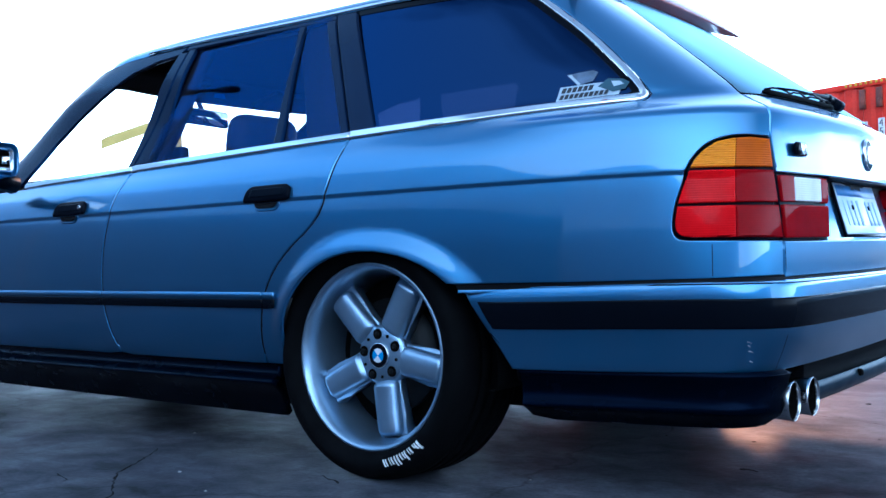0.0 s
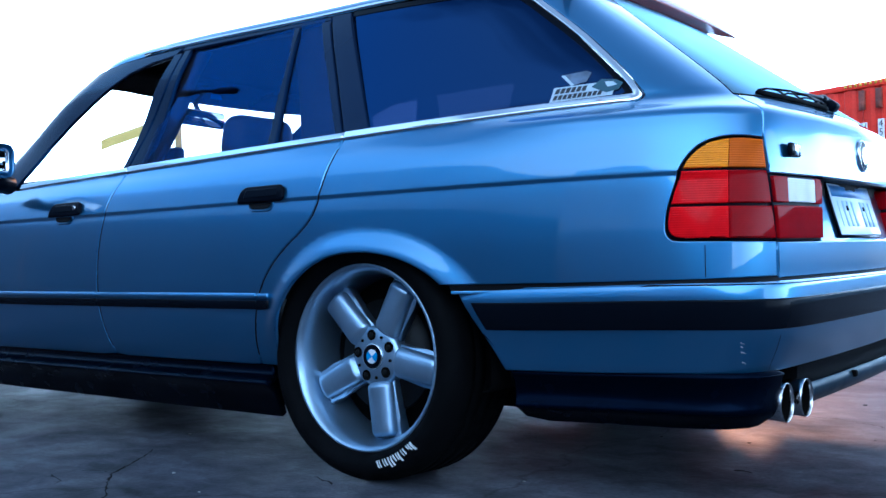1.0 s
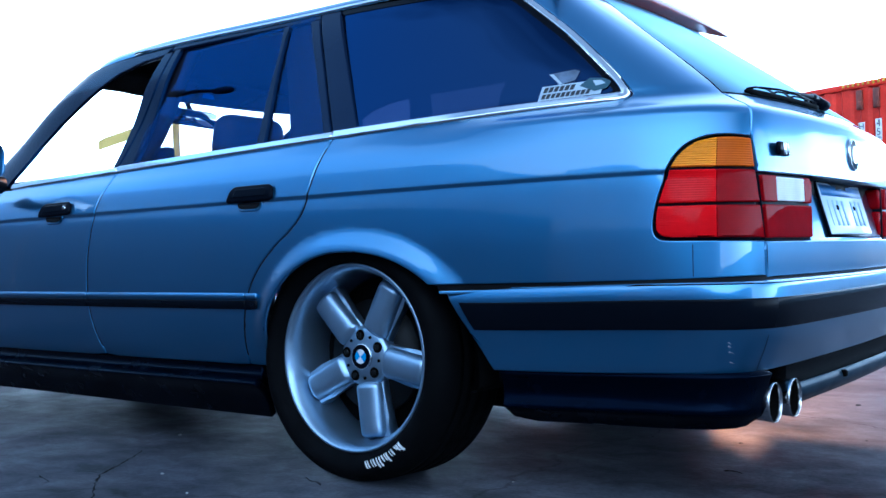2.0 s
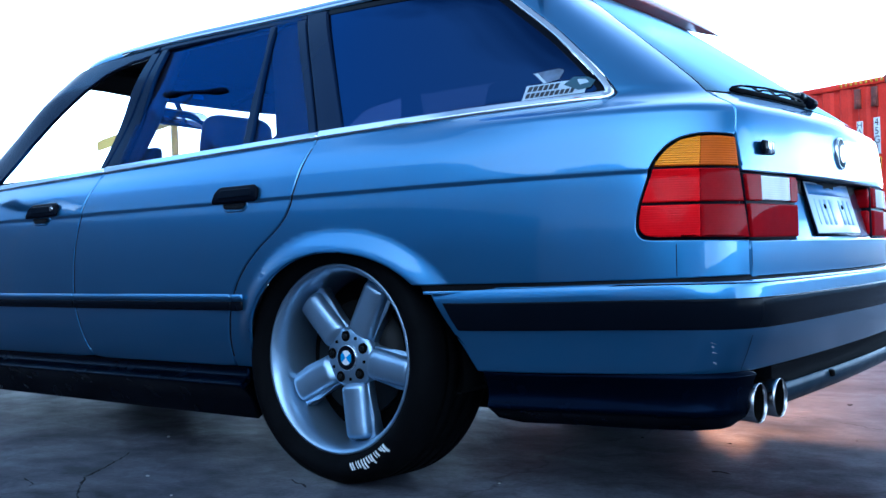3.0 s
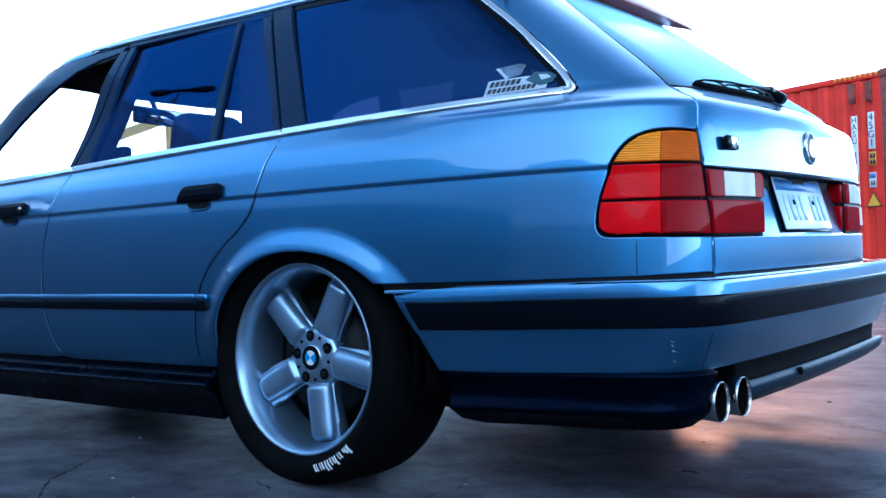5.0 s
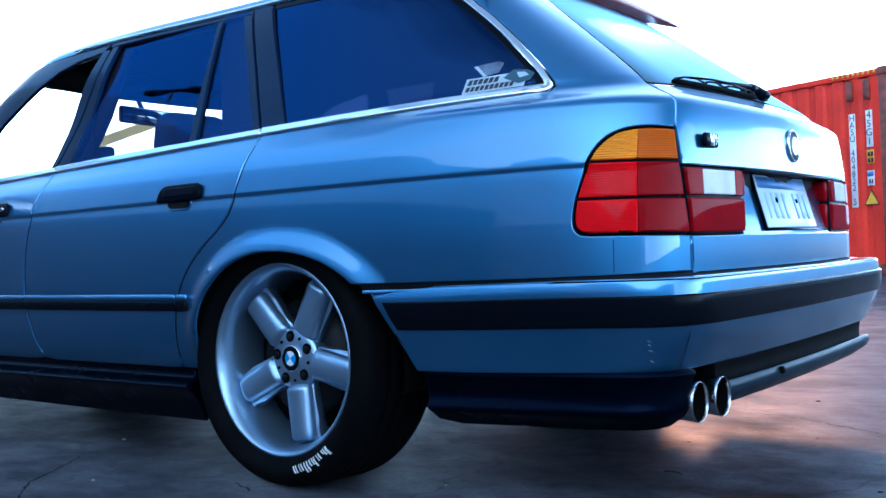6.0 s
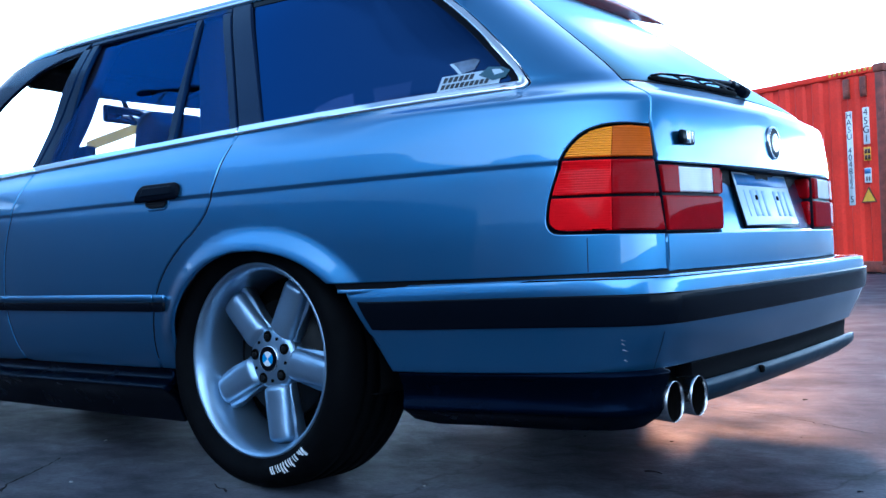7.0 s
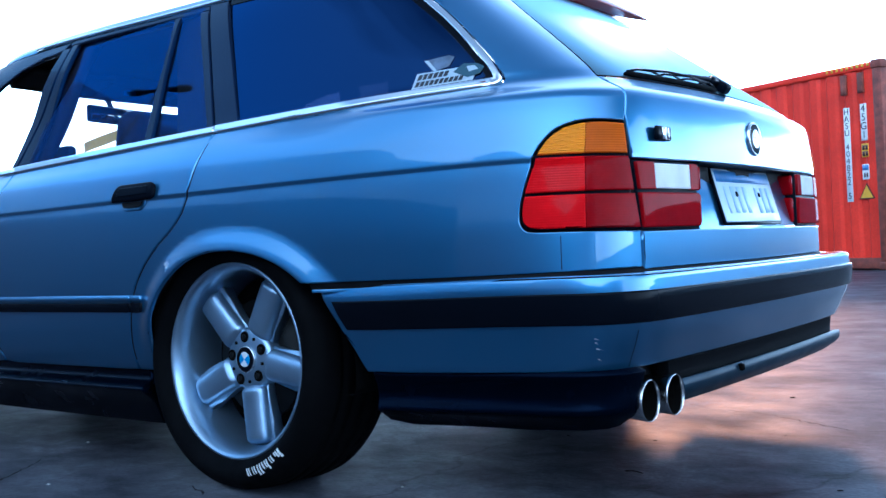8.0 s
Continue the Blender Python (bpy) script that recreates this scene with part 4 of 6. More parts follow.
    # rub strips: painted upper bead and black band
    for owner, x0, x1 in ((rear_door, -1.086, -0.349), (front_door, -2.05, -1.092), (quarter, -0.342, -0.302), (front_wing, -2.40, -2.085)):
        patch("rub_strip", strip_outline(body_skin, x0, x1, lambda x: 0.440, lambda x: 0.466), body_skin, BLACK_GLOSS, owner, "black rub strip", off=0.008, depth=0.01, side=side, step=0.06, dome=0.002)
        patch("strip_bead", strip_outline(body_skin, x0, x1, lambda x: 0.4665, lambda x: 0.486), body_skin, PAINT, owner, off=0.005, depth=0.008, side=side, step=0.06, dome=0.005, rim=0.002)
    # bright belt mouldings
    for owner, x0, x1 in ((rear_door, -1.043, -0.1005), (front_door, -1.70, -1.047), (quarter, -0.0955, 0.704)):
        patch("belt_moulding", strip_outline(cabin_skin, x0, x1, lambda x: belt_z(x) - 0.0105, lambda x: belt_z(x) + 0.008), cabin_skin, CHROME, owner, "bright belt moulding", off=0.006, depth=0.012, side=side, step=0.06, dome=0.003)
    # door handles
    for owner, x0, x1, lock in ((rear_door, -0.430, -0.250, False), (front_door, -1.385, -1.205, True)):
        handle(owner, x0, x1, side, lock)
    return rear_door, front_door, quarter


def lamp_outline(grow):
    """The outline of the outer rear lamp on the body, from its lower inner corner round to its upper inner corner."""
    g = grow
    ub = find_u(body_skin, 0.566, 0.592, "y", 0.5) - G
    ut = find_u(body_skin, 0.586, 0.815, "y", 0.5) - G
    u_bl = find_u(body_skin, 0.824 - g, 0.61, "x", 0.5, 0.93)
    u_l2 = find_u(body_skin, 0.826 - g, 0.66, "x", 0.5, 0.93)
    u_l3 = find_u(body_skin, 0.846 - g, 0.745, "x", 0.5, 0.93)
    pts = [(ub, 0.594 - g), (u_bl + 0.035, 0.598 - g), (u_bl + 0.012, 0.602 - g), (u_bl, 0.616), (u_l2, 0.66), (u_l3 - 0.006, 0.72), (u_l3, 0.745)]
    pts += [(u_l3 + 0.016, 0.775), (u_l3 + 0.042, 0.799 + g * 0.5), (u_l3 + 0.080, 0.812 + g), (u_l3 + 0.13, 0.817 + g), (ut, 0.815 + g)]
    out = []
    for i in range(8):
        out.append((pts[0][0] + (pts[1][0] - pts[0][0]) * i / 8, pts[0][1] + (pts[1][1] - pts[0][1]) * i / 8))
    rest = pts[1:]
    ts = [0.0]
    for a, b in zip(rest, rest[1:]):
        ts.append(ts[-1] + math.dist(a, b))
    fu, fz = hermite([(t, p[0]) for t, p in zip(ts, rest)]), hermite([(t, p[1]) for t, p in zip(ts, rest)])
    n = 70
    return out + [(fu(ts[-1] * i / n), fz(ts[-1] * i / n)) for i in range(n + 1)]


def clip_outline(outline, z0, z1, u0=-9, u1=99):
    """The part of an outline between two heights and two u."""
    def cut(pts, axis, c, keep):
        res = []
        for a, b in zip(pts, pts[1:] + pts[:1]):
            ia, ib = keep * (a[axis] - c) >= 0, keep * (b[axis] - c) >= 0
            if ia:
                res.append(a)
            if ia != ib:
                t = (c - a[axis]) / (b[axis] - a[axis])
                res.append((a[0] + (b[0] - a[0]) * t, a[1] + (b[1] - a[1]) * t))
        return res
    for axis, c, keep in ((1, z0, 1), (1, z1, -1), (0, u0, 1), (0, u1, -1)):
        outline = cut(outline, axis, c, keep)
    return [p for i, p in enumerate(outline) if math.dist(p, outline[i - 1]) > 0.0006]


def handle(owner, x0, x1, side, lock):
    """A black pull handle over a painted finger bowl."""
    zm = 0.756
    out = [(x0, zm - 0.022), (x1, zm - 0.020), (x1 - 0.002, zm + 0.014), (x1 - 0.012, zm + 0.023), (x0 + 0.028, zm + 0.022), (x0 + 0.014, zm + 0.012)]
    out = on_side(body_skin, rounded(out, 0.010), -3.0, 0.012)
    h = patch("handle", out, body_skin, BLACK_PLASTIC, owner, "black plastic door handle", off=0.010, depth=0.016, rim=0.005, side=side, step=0.02, dome=0.003)
    inner = on_side(body_skin, rounded([(x0 + 0.03, zm - 0.012), (x1 - 0.02, zm - 0.010), (x1 - 0.02, zm + 0.012), (x0 + 0.036, zm + 0.011)], 0.005), -3.0, 0.012)
    patch("grip", inner, body_skin, BLACK_PLASTIC, h, off=0.0145, depth=0.008, rim=0.003, side=side, step=0.03)
    bowl = on_side(body_skin, rounded([(x0 + 0.038, zm - 0.023), (x1 - 0.038, zm - 0.023), (x1 - 0.044, zm - 0.040), (x1 - 0.058, zm - 0.047), (x0 + 0.058, zm - 0.047), (x0 + 0.044, zm - 0.040)], 0.008), -3.0, 0.012)
    patch("finger_bowl", bowl, body_skin, PAINT, h, "painted finger bowl", off=0.005, depth=0.006, rim=0.004, side=side, step=0.008, dome=-0.002)
    # raised black patch stands for the shade inside the finger hollow
    recess = on_side(body_skin, rounded([(x0 + 0.043, zm - 0.0225), (x1 - 0.043, zm - 0.0225), (x1 - 0.049, zm - 0.036), (x1 - 0.060, zm - 0.041), (x0 + 0.060, zm - 0.041), (x0 + 0.049, zm - 0.036)], 0.007), -3.0, 0.012)
    patch("recess", recess, body_skin, SEAL, h, "black patch for the shade in the handle's hollow", off=0.0072, depth=0.001, rim=0.001, side=side, step=0.02)
    if lock:
        p = body_skin(find_u(body_skin, x1 - 0.024, zm + 0.004, "x", -3.0, 0.9), zm + 0.004, 0.0, side)
        bm = bmesh.new()
        lathe(bm, [(0.008, 0.0), (0.008, 0.0165), (0.0065, 0.0175), (0.0, 0.0175)], 20)
        ob = part("lock", tidy(bm), STEEL, h, "small steel key lock")
        ob.matrix_local = Matrix.Translation(p) @ (pose(0, 0, 0, 0, 0, 180) if side < 0 else Matrix.Identity(4))
    return h


side_parts = {s: build_side(s) for s in (-1, 1)}


# ---- cabin: pillars, frames, glass ----
def side_poly(pts, radius=0.0):
    return on_side(cabin_skin, rounded(pts, radius) if radius else pts, -2.4)


DOOR_PLANE = [(-0.948, 0.893), (-0.872, 1.269), (-0.317, 1.269), (-0.137, 0.910)]      # the four corners of a rear door's glass
ROOF_Z = 1.2845


def flat_pane(name, corners, off, side, owner, label):
    """A flat door pane between four corners; both panes of a door lie in one plane."""
    def spot(x, z, o):
        return cabin_skin(find_u(cabin_skin, x, z, "x", -2.4, 1.0), z, o, side)
    a, b, c, d = [spot(x, z, off) for x, z in DOOR_PLANE]
    mid, up = (a + b + c + d) / 4, (c - a).cross(d - b).normalized()
    a, b, c, d = [spot(x, z, off) for x, z in corners]
    a, b, c, d = [p - up * (p - mid).dot(up) for p in (a, b, c, d)]
    bm = bmesh.new()
    n = 4
    rows = [[bm.verts.new((a + (d - a) * i / n) * (1 - j / n) + (b + (c - b) * i / n) * (j / n)) for i in range(n + 1)] for j in range(n + 1)]
    for p, q in zip(rows, rows[1:]):
        for i in range(n):
            bm.faces.new((p[i], p[i + 1], q[i + 1], q[i]))
    part(name, tidy(bm), GLASS_DOOR, owner, label).visible_shadow = False


def build_cabin_side(side):
    rear_door, front_door, quarter = side_parts[side]
    bz = belt_z
    kw = dict(side=side, step=0.05)
    # front door: A-pillar frame in two pieces that meet end to end, and the rear upright
    outer = [(-2.02, 0.866), (-1.895, 1.005), (-1.735, 1.139), (-1.545, 1.241), (-1.42, 1.263), (-1.27, 1.277), (-1.10, 1.2825), (-0.938, 1.2835), (-0.964, 1.260), (-1.10, 1.247), (-1.20, 1.226), (-1.300, 1.182), (-1.400, 1.130), (-1.500, 1.078), (-1.606, 1.012), (-1.742, 0.884), (-1.76, 0.866)]
    patch("window_frame", side_poly(outer), cabin_skin, PILLAR, front_door, "black front window frame", off=-0.002, depth=0.012, rim=0.004, **kw)
    patch("upright", side_poly([(-1.086, 0.888), (-1.018, 1.135), (-0.966, 1.262), (-0.924, 1.262), (-0.961, 1.135), (-1.056, 0.888)]), cabin_skin, PILLAR, front_door, "black window upright", off=0.0, depth=0.014, rim=0.004, **kw)
    # rear door frame
    patch("upright", side_poly([(-1.049, 0.890), (-0.953, 1.135), (-0.916, 1.2685), (-0.886, 1.2685), (-0.964, 0.893)]), cabin_skin, PILLAR, rear_door, "black window upright", off=0.0, depth=0.014, rim=0.004, **kw)
    patch("window_frame", side_poly([(-0.930, 1.2690), (-0.930, 1.2835), (-0.287, 1.2835), (-0.278, 1.2690)]), cabin_skin, PILLAR, rear_door, "black upper window frame", off=0.0, depth=0.014, rim=0.004, **kw)
    patch("division_bar", side_poly([(-0.398, 0.903), (-0.412, 1.03), (-0.411, 1.185), (-0.426, 1.268), (-0.400, 1.268), (-0.390, 1.10), (-0.366, 0.903)]), cabin_skin, PILLAR, rear_door, "black bar between two panes", off=0.002, depth=0.014, rim=0.004, **kw)
    patch("rear_upright", side_poly([(-0.138, 0.910), (-0.318, 1.268), (-0.282, 1.268), (-0.112, 0.912)]), cabin_skin, PILLAR, rear_door, "black window upright", off=0.001, depth=0.014, rim=0.004, **kw)
    flat_pane("pane", [(-0.985, 0.890), (-0.906, 1.282), (-0.413, 1.282), (-0.383, 0.900)], -0.007, side, rear_door, "tinted door glass")
    flat_pane("corner_pane", [(-0.382, 0.901), (-0.412, 1.282), (-0.306, 1.282), (-0.124, 0.908)], -0.007, side, rear_door, "tinted corner pane")
    # pillar and load bay window
    patch("pillar_cover", side_poly([(-0.106, 0.912), (-0.283, 1.283), (-0.208, 1.283), (-0.020, 0.914)]), cabin_skin, PILLAR, quarter, "black pillar cover", off=0.001, depth=0.03, rim=0.004, **kw)
    rim_line = [p for p in trim_edge(-0.019) if 0.940 < p[1] < 1.264]
    patch("load_window", side_poly([(-0.016, 0.913), (-0.186, 1.266)] + rim_line[::-1] + [(0.684, 0.932)]), cabin_skin, GLASS_DARK, quarter, "dark tinted load bay glass", off=-0.004, depth=0.0, rim=0.0, **kw).visible_shadow = False
    border = [(-0.018, 0.9145), (0.20, 0.917), (0.706, 0.930)] + [p for p in trim_edge(-0.006) if 0.938 < p[1] < 1.2835] + [(-0.202, 1.2835), (-0.192, 1.267)] + rim_line[::-1] + [(0.676, 0.938), (0.60, 0.932), (0.20, 0.922), (-0.014, 0.9175)]
    patch("glass_border", side_poly(border), cabin_skin, BLACK_GLOSS, quarter, "black printed glass border", off=-0.002, depth=0.012, rim=0.002, **kw)
    # bright trim from the belt up the rear edge of the glass
    lo, hi = trim_edge(-0.0055), trim_edge(0.0060)
    turn = [(0.7230, 0.9345), (0.7255, 0.9300), (0.7248, 0.9250), (0.7205, 0.9205), (0.7130, 0.9175), (0.6900, 0.9160), (0.6900, 0.9323), (0.7060, 0.9330)]
    inner = [p for p in lo if p[1] > 0.936]
    outer = [p for p in hi if p[1] > 0.9385]
    patch("window_trim", side_poly(inner[::-1] + turn[::-1] + outer), cabin_skin, CHROME, quarter, "bright rear window trim with a rounded lower corner", off=0.006, depth=0.011, rim=0.003, side=side, step=0.04)


for s in (-1, 1):
    build_cabin_side(s)


# ---- roof ----
def build_roof():
    prof = [(0.0, 0.0), (0.006, 0.010), (0.02, 0.022), (0.05, 0.034), (0.11, 0.045), (0.22, 0.055), (0.4, 0.064), (0.7, 0.071), (1.0, 0.073)]
    us = [CABIN.u0 + (CABIN.u1 - CABIN.u0) * i / 90 for i in range(91)]

    def grid(scale, drop, mat, name, label):
        bm = bmesh.new()
        rows = []
        for sd in (-1, 1):
            for s, h in (prof if sd < 0 else prof[:-1][::-1]):
                row = []
                for u in us:
                    p = surf(CABIN, u, ROOF_Z, 0, sd, False)
                    fade = smooth(abs(p.y) / 0.35) * (0.25 + 0.75 * smooth((0.50 - p.x) / 0.7))
                    row.append(bm.verts.new((p.x, p.y * (1 - s) * scale, p.z + (h * fade + 0.012 * (1 - fade) * (s > 0.3)) - drop - float(np.interp(-p.x, (1.02, 1.27, 1.41, 1.53, 1.75), (0.0, 0.008, 0.0225, 0.044, 0.09))) * (1 - 0.8 * smooth(s / 0.3)))))
                rows.append(row)
        for a, b in zip(rows, rows[1:]):
            for i in range(len(us) - 1):
                bm.faces.new((a[i], a[i + 1], b[i + 1], b[i]))
        bmesh.ops.remove_doubles(bm, verts=bm.verts[:], dist=0.0004)
        return part(name, tidy(bm), mat, car, label)
    roof = grid(1.0, 0.0, PAINT, "roof", "blue painted roof")
    grid(0.985, 0.030, HEADLINER, "headliner", "dark cloth headliner")
    for sd in (-1, 1):
        rail = strip_outline(cabin_skin, -1.15, 0.25, lambda x: 1.2850, lambda x: 1.2850 + 0.0125 * smooth((x + 1.16) / 0.2))
        patch("drip_moulding", rail, cabin_skin, CHROME, roof, "bright drip moulding", off=0.003, depth=0.02, rim=0.003, side=sd, step=0.06, dome=0.003)
    return roof


build_roof()


# ---- windscreen and tailgate glass ----
def full_outline(edge_u, z0, z1, mid, n=16):
    """An outline symmetric about the middle line at u = mid."""
    a = [(edge_u(z0 + (z1 - z0) * i / n), z0 + (z1 - z0) * i / n) for i in range(n + 1)]
    bottom = [(a[0][0] + (2 * mid - 2 * a[0][0]) * i / 40, z0) for i in range(1, 40)]
    b = [(2 * mid - u, z) for u, z in a]
    top = [(a[-1][0] + (2 * mid - 2 * a[-1][0]) * i / 40, z1) for i in range(1, 40)]
    return a[::-1] + bottom + b + top[::-1]


screen = patch("windscreen", full_outline(lambda z: find_u(cabin_skin, float(np.interp(z, [0.90, 1.0, 1.115, 1.222, 1.272], [-1.96, -1.872, -1.715, -1.525, -1.34])), z, "x", CABIN.u0, 0), 0.90, 1.272, CABIN.u0), cabin_skin, GLASS_CLEAR, car, "clear windscreen", off=-0.004, depth=0.0, rim=0.0, step=0.08)
screen.visible_shadow = False

tailgate = patch("tailgate", full_outline(lambda z: (find_u(body_skin, float(np.interp(z, [0.74, 0.80, 0.826, 0.886, 0.923], [0.582, 0.586, 0.585, 0.565, 0.556])), z, "y", 0.5) + G * (1 - 0.6 * smooth((z - 0.815) / 0.02))), 0.740, 0.9225, UEND, 12),
                 body_skin, PAINT, car, "blue tailgate with number plate recess", step=0.03, zcuts=(0.872, 0.878, 0.883, 0.888, 0.893, 0.899, 0.905, 0.912))
patch("lower_panel", full_outline(lambda z: find_u(body_skin, 0.566, z, "y", 0.5) + G, 0.510, 0.589, UEND, 4), body_skin, PAINT, tailgate, step=0.03)
rear_pane = patch("rear_window", full_outline(lambda z: gate_edge_u(z) + G * 0.45, 0.9255, 1.284, UEND), cabin_skin, GLASS_REAR, tailgate, "tinted rear window", off=0.0, depth=0.0, rim=0.0, step=0.05)
rear_pane.visible_shadow = False
# dark seal under the tailgate's side gaps and under its top edge
for sd in (-1, 1):
    zs = [0.595 + 0.34 * i / 20 for i in range(21)]
    mid = [find_u(body_skin, float(np.interp(z, [0.60, 0.80, 0.826, 0.886, 0.935], [0.574, 0.586, 0.585, 0.565, 0.553])), z, "y", 0.4) for z in zs]
    patch("gate_seal", [(u - 0.014, z) for u, z in zip(mid, zs)] + [(u + 0.014, z) for u, z in zip(mid[::-1], zs[::-1])], body_skin, SEAL, tailgate, "", off=-0.011, depth=0.0, rim=0.0, step=0.03, side=sd)
patch("gate_seal", full_outline(lambda z: gate_edge_u(0.925) - 0.006, 0.914, 0.936, UEND, 3), cabin_skin, SEAL, tailgate, "", off=-0.008, depth=0.0, rim=0.0, step=0.03)
for sd in (-1, 1):
    zs = [0.926 + 0.358 * i / 16 for i in range(17)]
    ol = [(gate_edge_u(z) + G * 0.45, z) for z in zs] + [(gate_edge_u(z) + 0.034, z) for z in zs[::-1]]
    patch("glass_border", ol, cabin_skin, BLACK_GLOSS, tailgate, "black glass border", off=-0.004, depth=0.004, rim=0.0, step=0.05, side=sd)


# ---- rear lamps ----
def build_outer_lamp(side):
    full = lamp_outline(0.0)
    lamp = patch("tail_lamp", full, body_skin, BLACK_PLASTIC, car, "wraparound tail lamp with amber over red lenses", off=-0.008, depth=0.03, rim=0.004, side=side, step=0.03)
    split = find_u(body_skin, 0.688, 0.70, "y", 0.5)
    inner = []
    c = (sum(p[0] for p in full) / len(full), sum(p[1] for p in full) / len(full))
    for u, z in full:
        inner.append((u + 0.004 * (1 if u < c[0] else -0.35), z + 0.004 * (1 if z < c[1] else -1)))
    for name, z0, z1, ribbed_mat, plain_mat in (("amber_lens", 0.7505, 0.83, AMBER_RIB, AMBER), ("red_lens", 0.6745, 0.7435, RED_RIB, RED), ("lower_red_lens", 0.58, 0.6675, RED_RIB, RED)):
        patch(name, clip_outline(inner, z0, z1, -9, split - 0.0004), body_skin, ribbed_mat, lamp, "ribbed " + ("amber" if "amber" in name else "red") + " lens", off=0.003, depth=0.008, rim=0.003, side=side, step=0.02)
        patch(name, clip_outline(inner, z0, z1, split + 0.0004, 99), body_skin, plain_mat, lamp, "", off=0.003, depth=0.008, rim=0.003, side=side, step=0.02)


def build_inner_lamp(side):
    def ol(z0, z1, ya, yb):
        lean = [0.0125 * (z - 0.592) / 0.145 if ya > 0.55 else 0.0 for z in (z0, z1)]
        return [(find_u(body_skin, y, z, "y", 0.5), z) for y, z in dense([(ya + lean[0], z0), (yb, z0), (yb, z1), (ya + lean[1], z1)], 0.02)]
    base = patch("gate_lamp", ol(0.592, 0.737, 0.5625, 0.325), body_skin, BLACK_PLASTIC, tailgate, "lamp on the tailgate, clear over red", off=-0.004, depth=0.04, rim=0.003, side=side, step=0.03)
    for ya, yb in ((0.559, 0.5105), (0.3655, 0.331)):
        patch("red_lens", ol(0.676, 0.733, ya, yb), body_skin, RED, base, "red lens beside the clear one", off=0.004, depth=0.01, rim=0.002, side=side, step=0.02)
    patch("clear_lens", ol(0.678, 0.731, 0.5095, 0.3665), body_skin, CLEAR_LENS, base, "clear reversing lens", off=0.004, depth=0.01, rim=0.003, side=side, step=0.02)
    patch("red_lens", ol(0.597, 0.669, 0.559, 0.329), body_skin, RED, base, "red lens", off=0.004, depth=0.01, rim=0.003, side=side, step=0.02)
    bm = bmesh.new()
    x = body_skin(find_u(body_skin, 0.327, 0.66, "y", 0.5), 0.66).x
    box(bm, (x - 0.05, 0.305 if side > 0 else -0.327, 0.600), (x - 0.002, 0.327 if side > 0 else -0.305, 0.668), bevel=0.006)
    box(bm, (x - 0.05, 0.305 if side > 0 else -0.327, 0.676), (x - 0.002, 0.327 if side > 0 else -0.305, 0.730), bevel=0.006)
    part("lamp_side", bm, RED, base, "red inward side of the lamp")


for s in (-1, 1):
    build_outer_lamp(s)
    build_inner_lamp(s)

# number plate recess: back wall, roof and floor of the niche
bm = bmesh.new()
X0 = 0.980
box(bm, (-0.030, -0.325, -0.090), (-0.010, 0.325, 0.078), bevel=0.004)
part("recess", bm, PAINT, tailgate, "painted recess behind the number plate").matrix_local = pose(1.004, 0.0, 0.668, 0, -15, 0)
bm = bmesh.new()
box(bm, (X0 - 0.02, -0.33, 0.7355), (1.022, 0.33, 0.7395), bevel=0.001)
part("recess_roof", bm, BLACK_PLASTIC, tailgate, "black strip over the number plate")


def build_plate():
    """A white plate with a blue head band; its characters are plain bars."""
    bm = bmesh.new()
    box(bm, (-0.004, -0.187, -0.0675), (0.003, 0.187, 0.0675), bevel=0.0025)
    ob = part("number_plate", bm, PLATE_WHITE, tailgate, "white number plate with faded blue head band and plain bars")
    bm = bmesh.new()
    box(bm, (0.003, -0.180, 0.033), (0.0038, 0.180, 0.061))
    part("head_band", bm, PLATE_BAND, ob)
    for i in range(8):
        if i == 4:
            continue
        bm = bmesh.new()
        y = -0.150 + 0.0405 * i
        box(bm, (0.003, y, -0.045), (0.0040, y + 0.026 - 0.014 * (i == 0), 0.022), bevel=0.0004, seg=1)
        part("bar", bm, PLATE_BLUE, ob)
    for y in (-0.075, 0.075):
        bm = bmesh.new()
        lathe(bm, [(0.0, 0.007), (0.006, 0.006), (0.007, 0.003)], 14, "x")
        part("bolt", tidy(bm), BLACK_PLASTIC, ob).location = (0, y, 0.003)
    bm = bmesh.new()
    for lo, hi in (((-0.006, -0.192, -0.073), (0.001, 0.192, -0.0665)), ((-0.006, -0.192, 0.0665), (0.001, 0.192, 0.073)), ((-0.006, -0.192, -0.0665), (0.001, -0.186, 0.0665)), ((-0.006, 0.186, -0.0665), (0.001, 0.192, 0.0665))):
        box(bm, lo, hi)
    part("plate_frame", bm, BLACK_PLASTIC, ob, "thin black plate frame")
    ob.matrix_local = pose(1.004, 0.0, 0.668, 0, -15, 0)


build_plate()


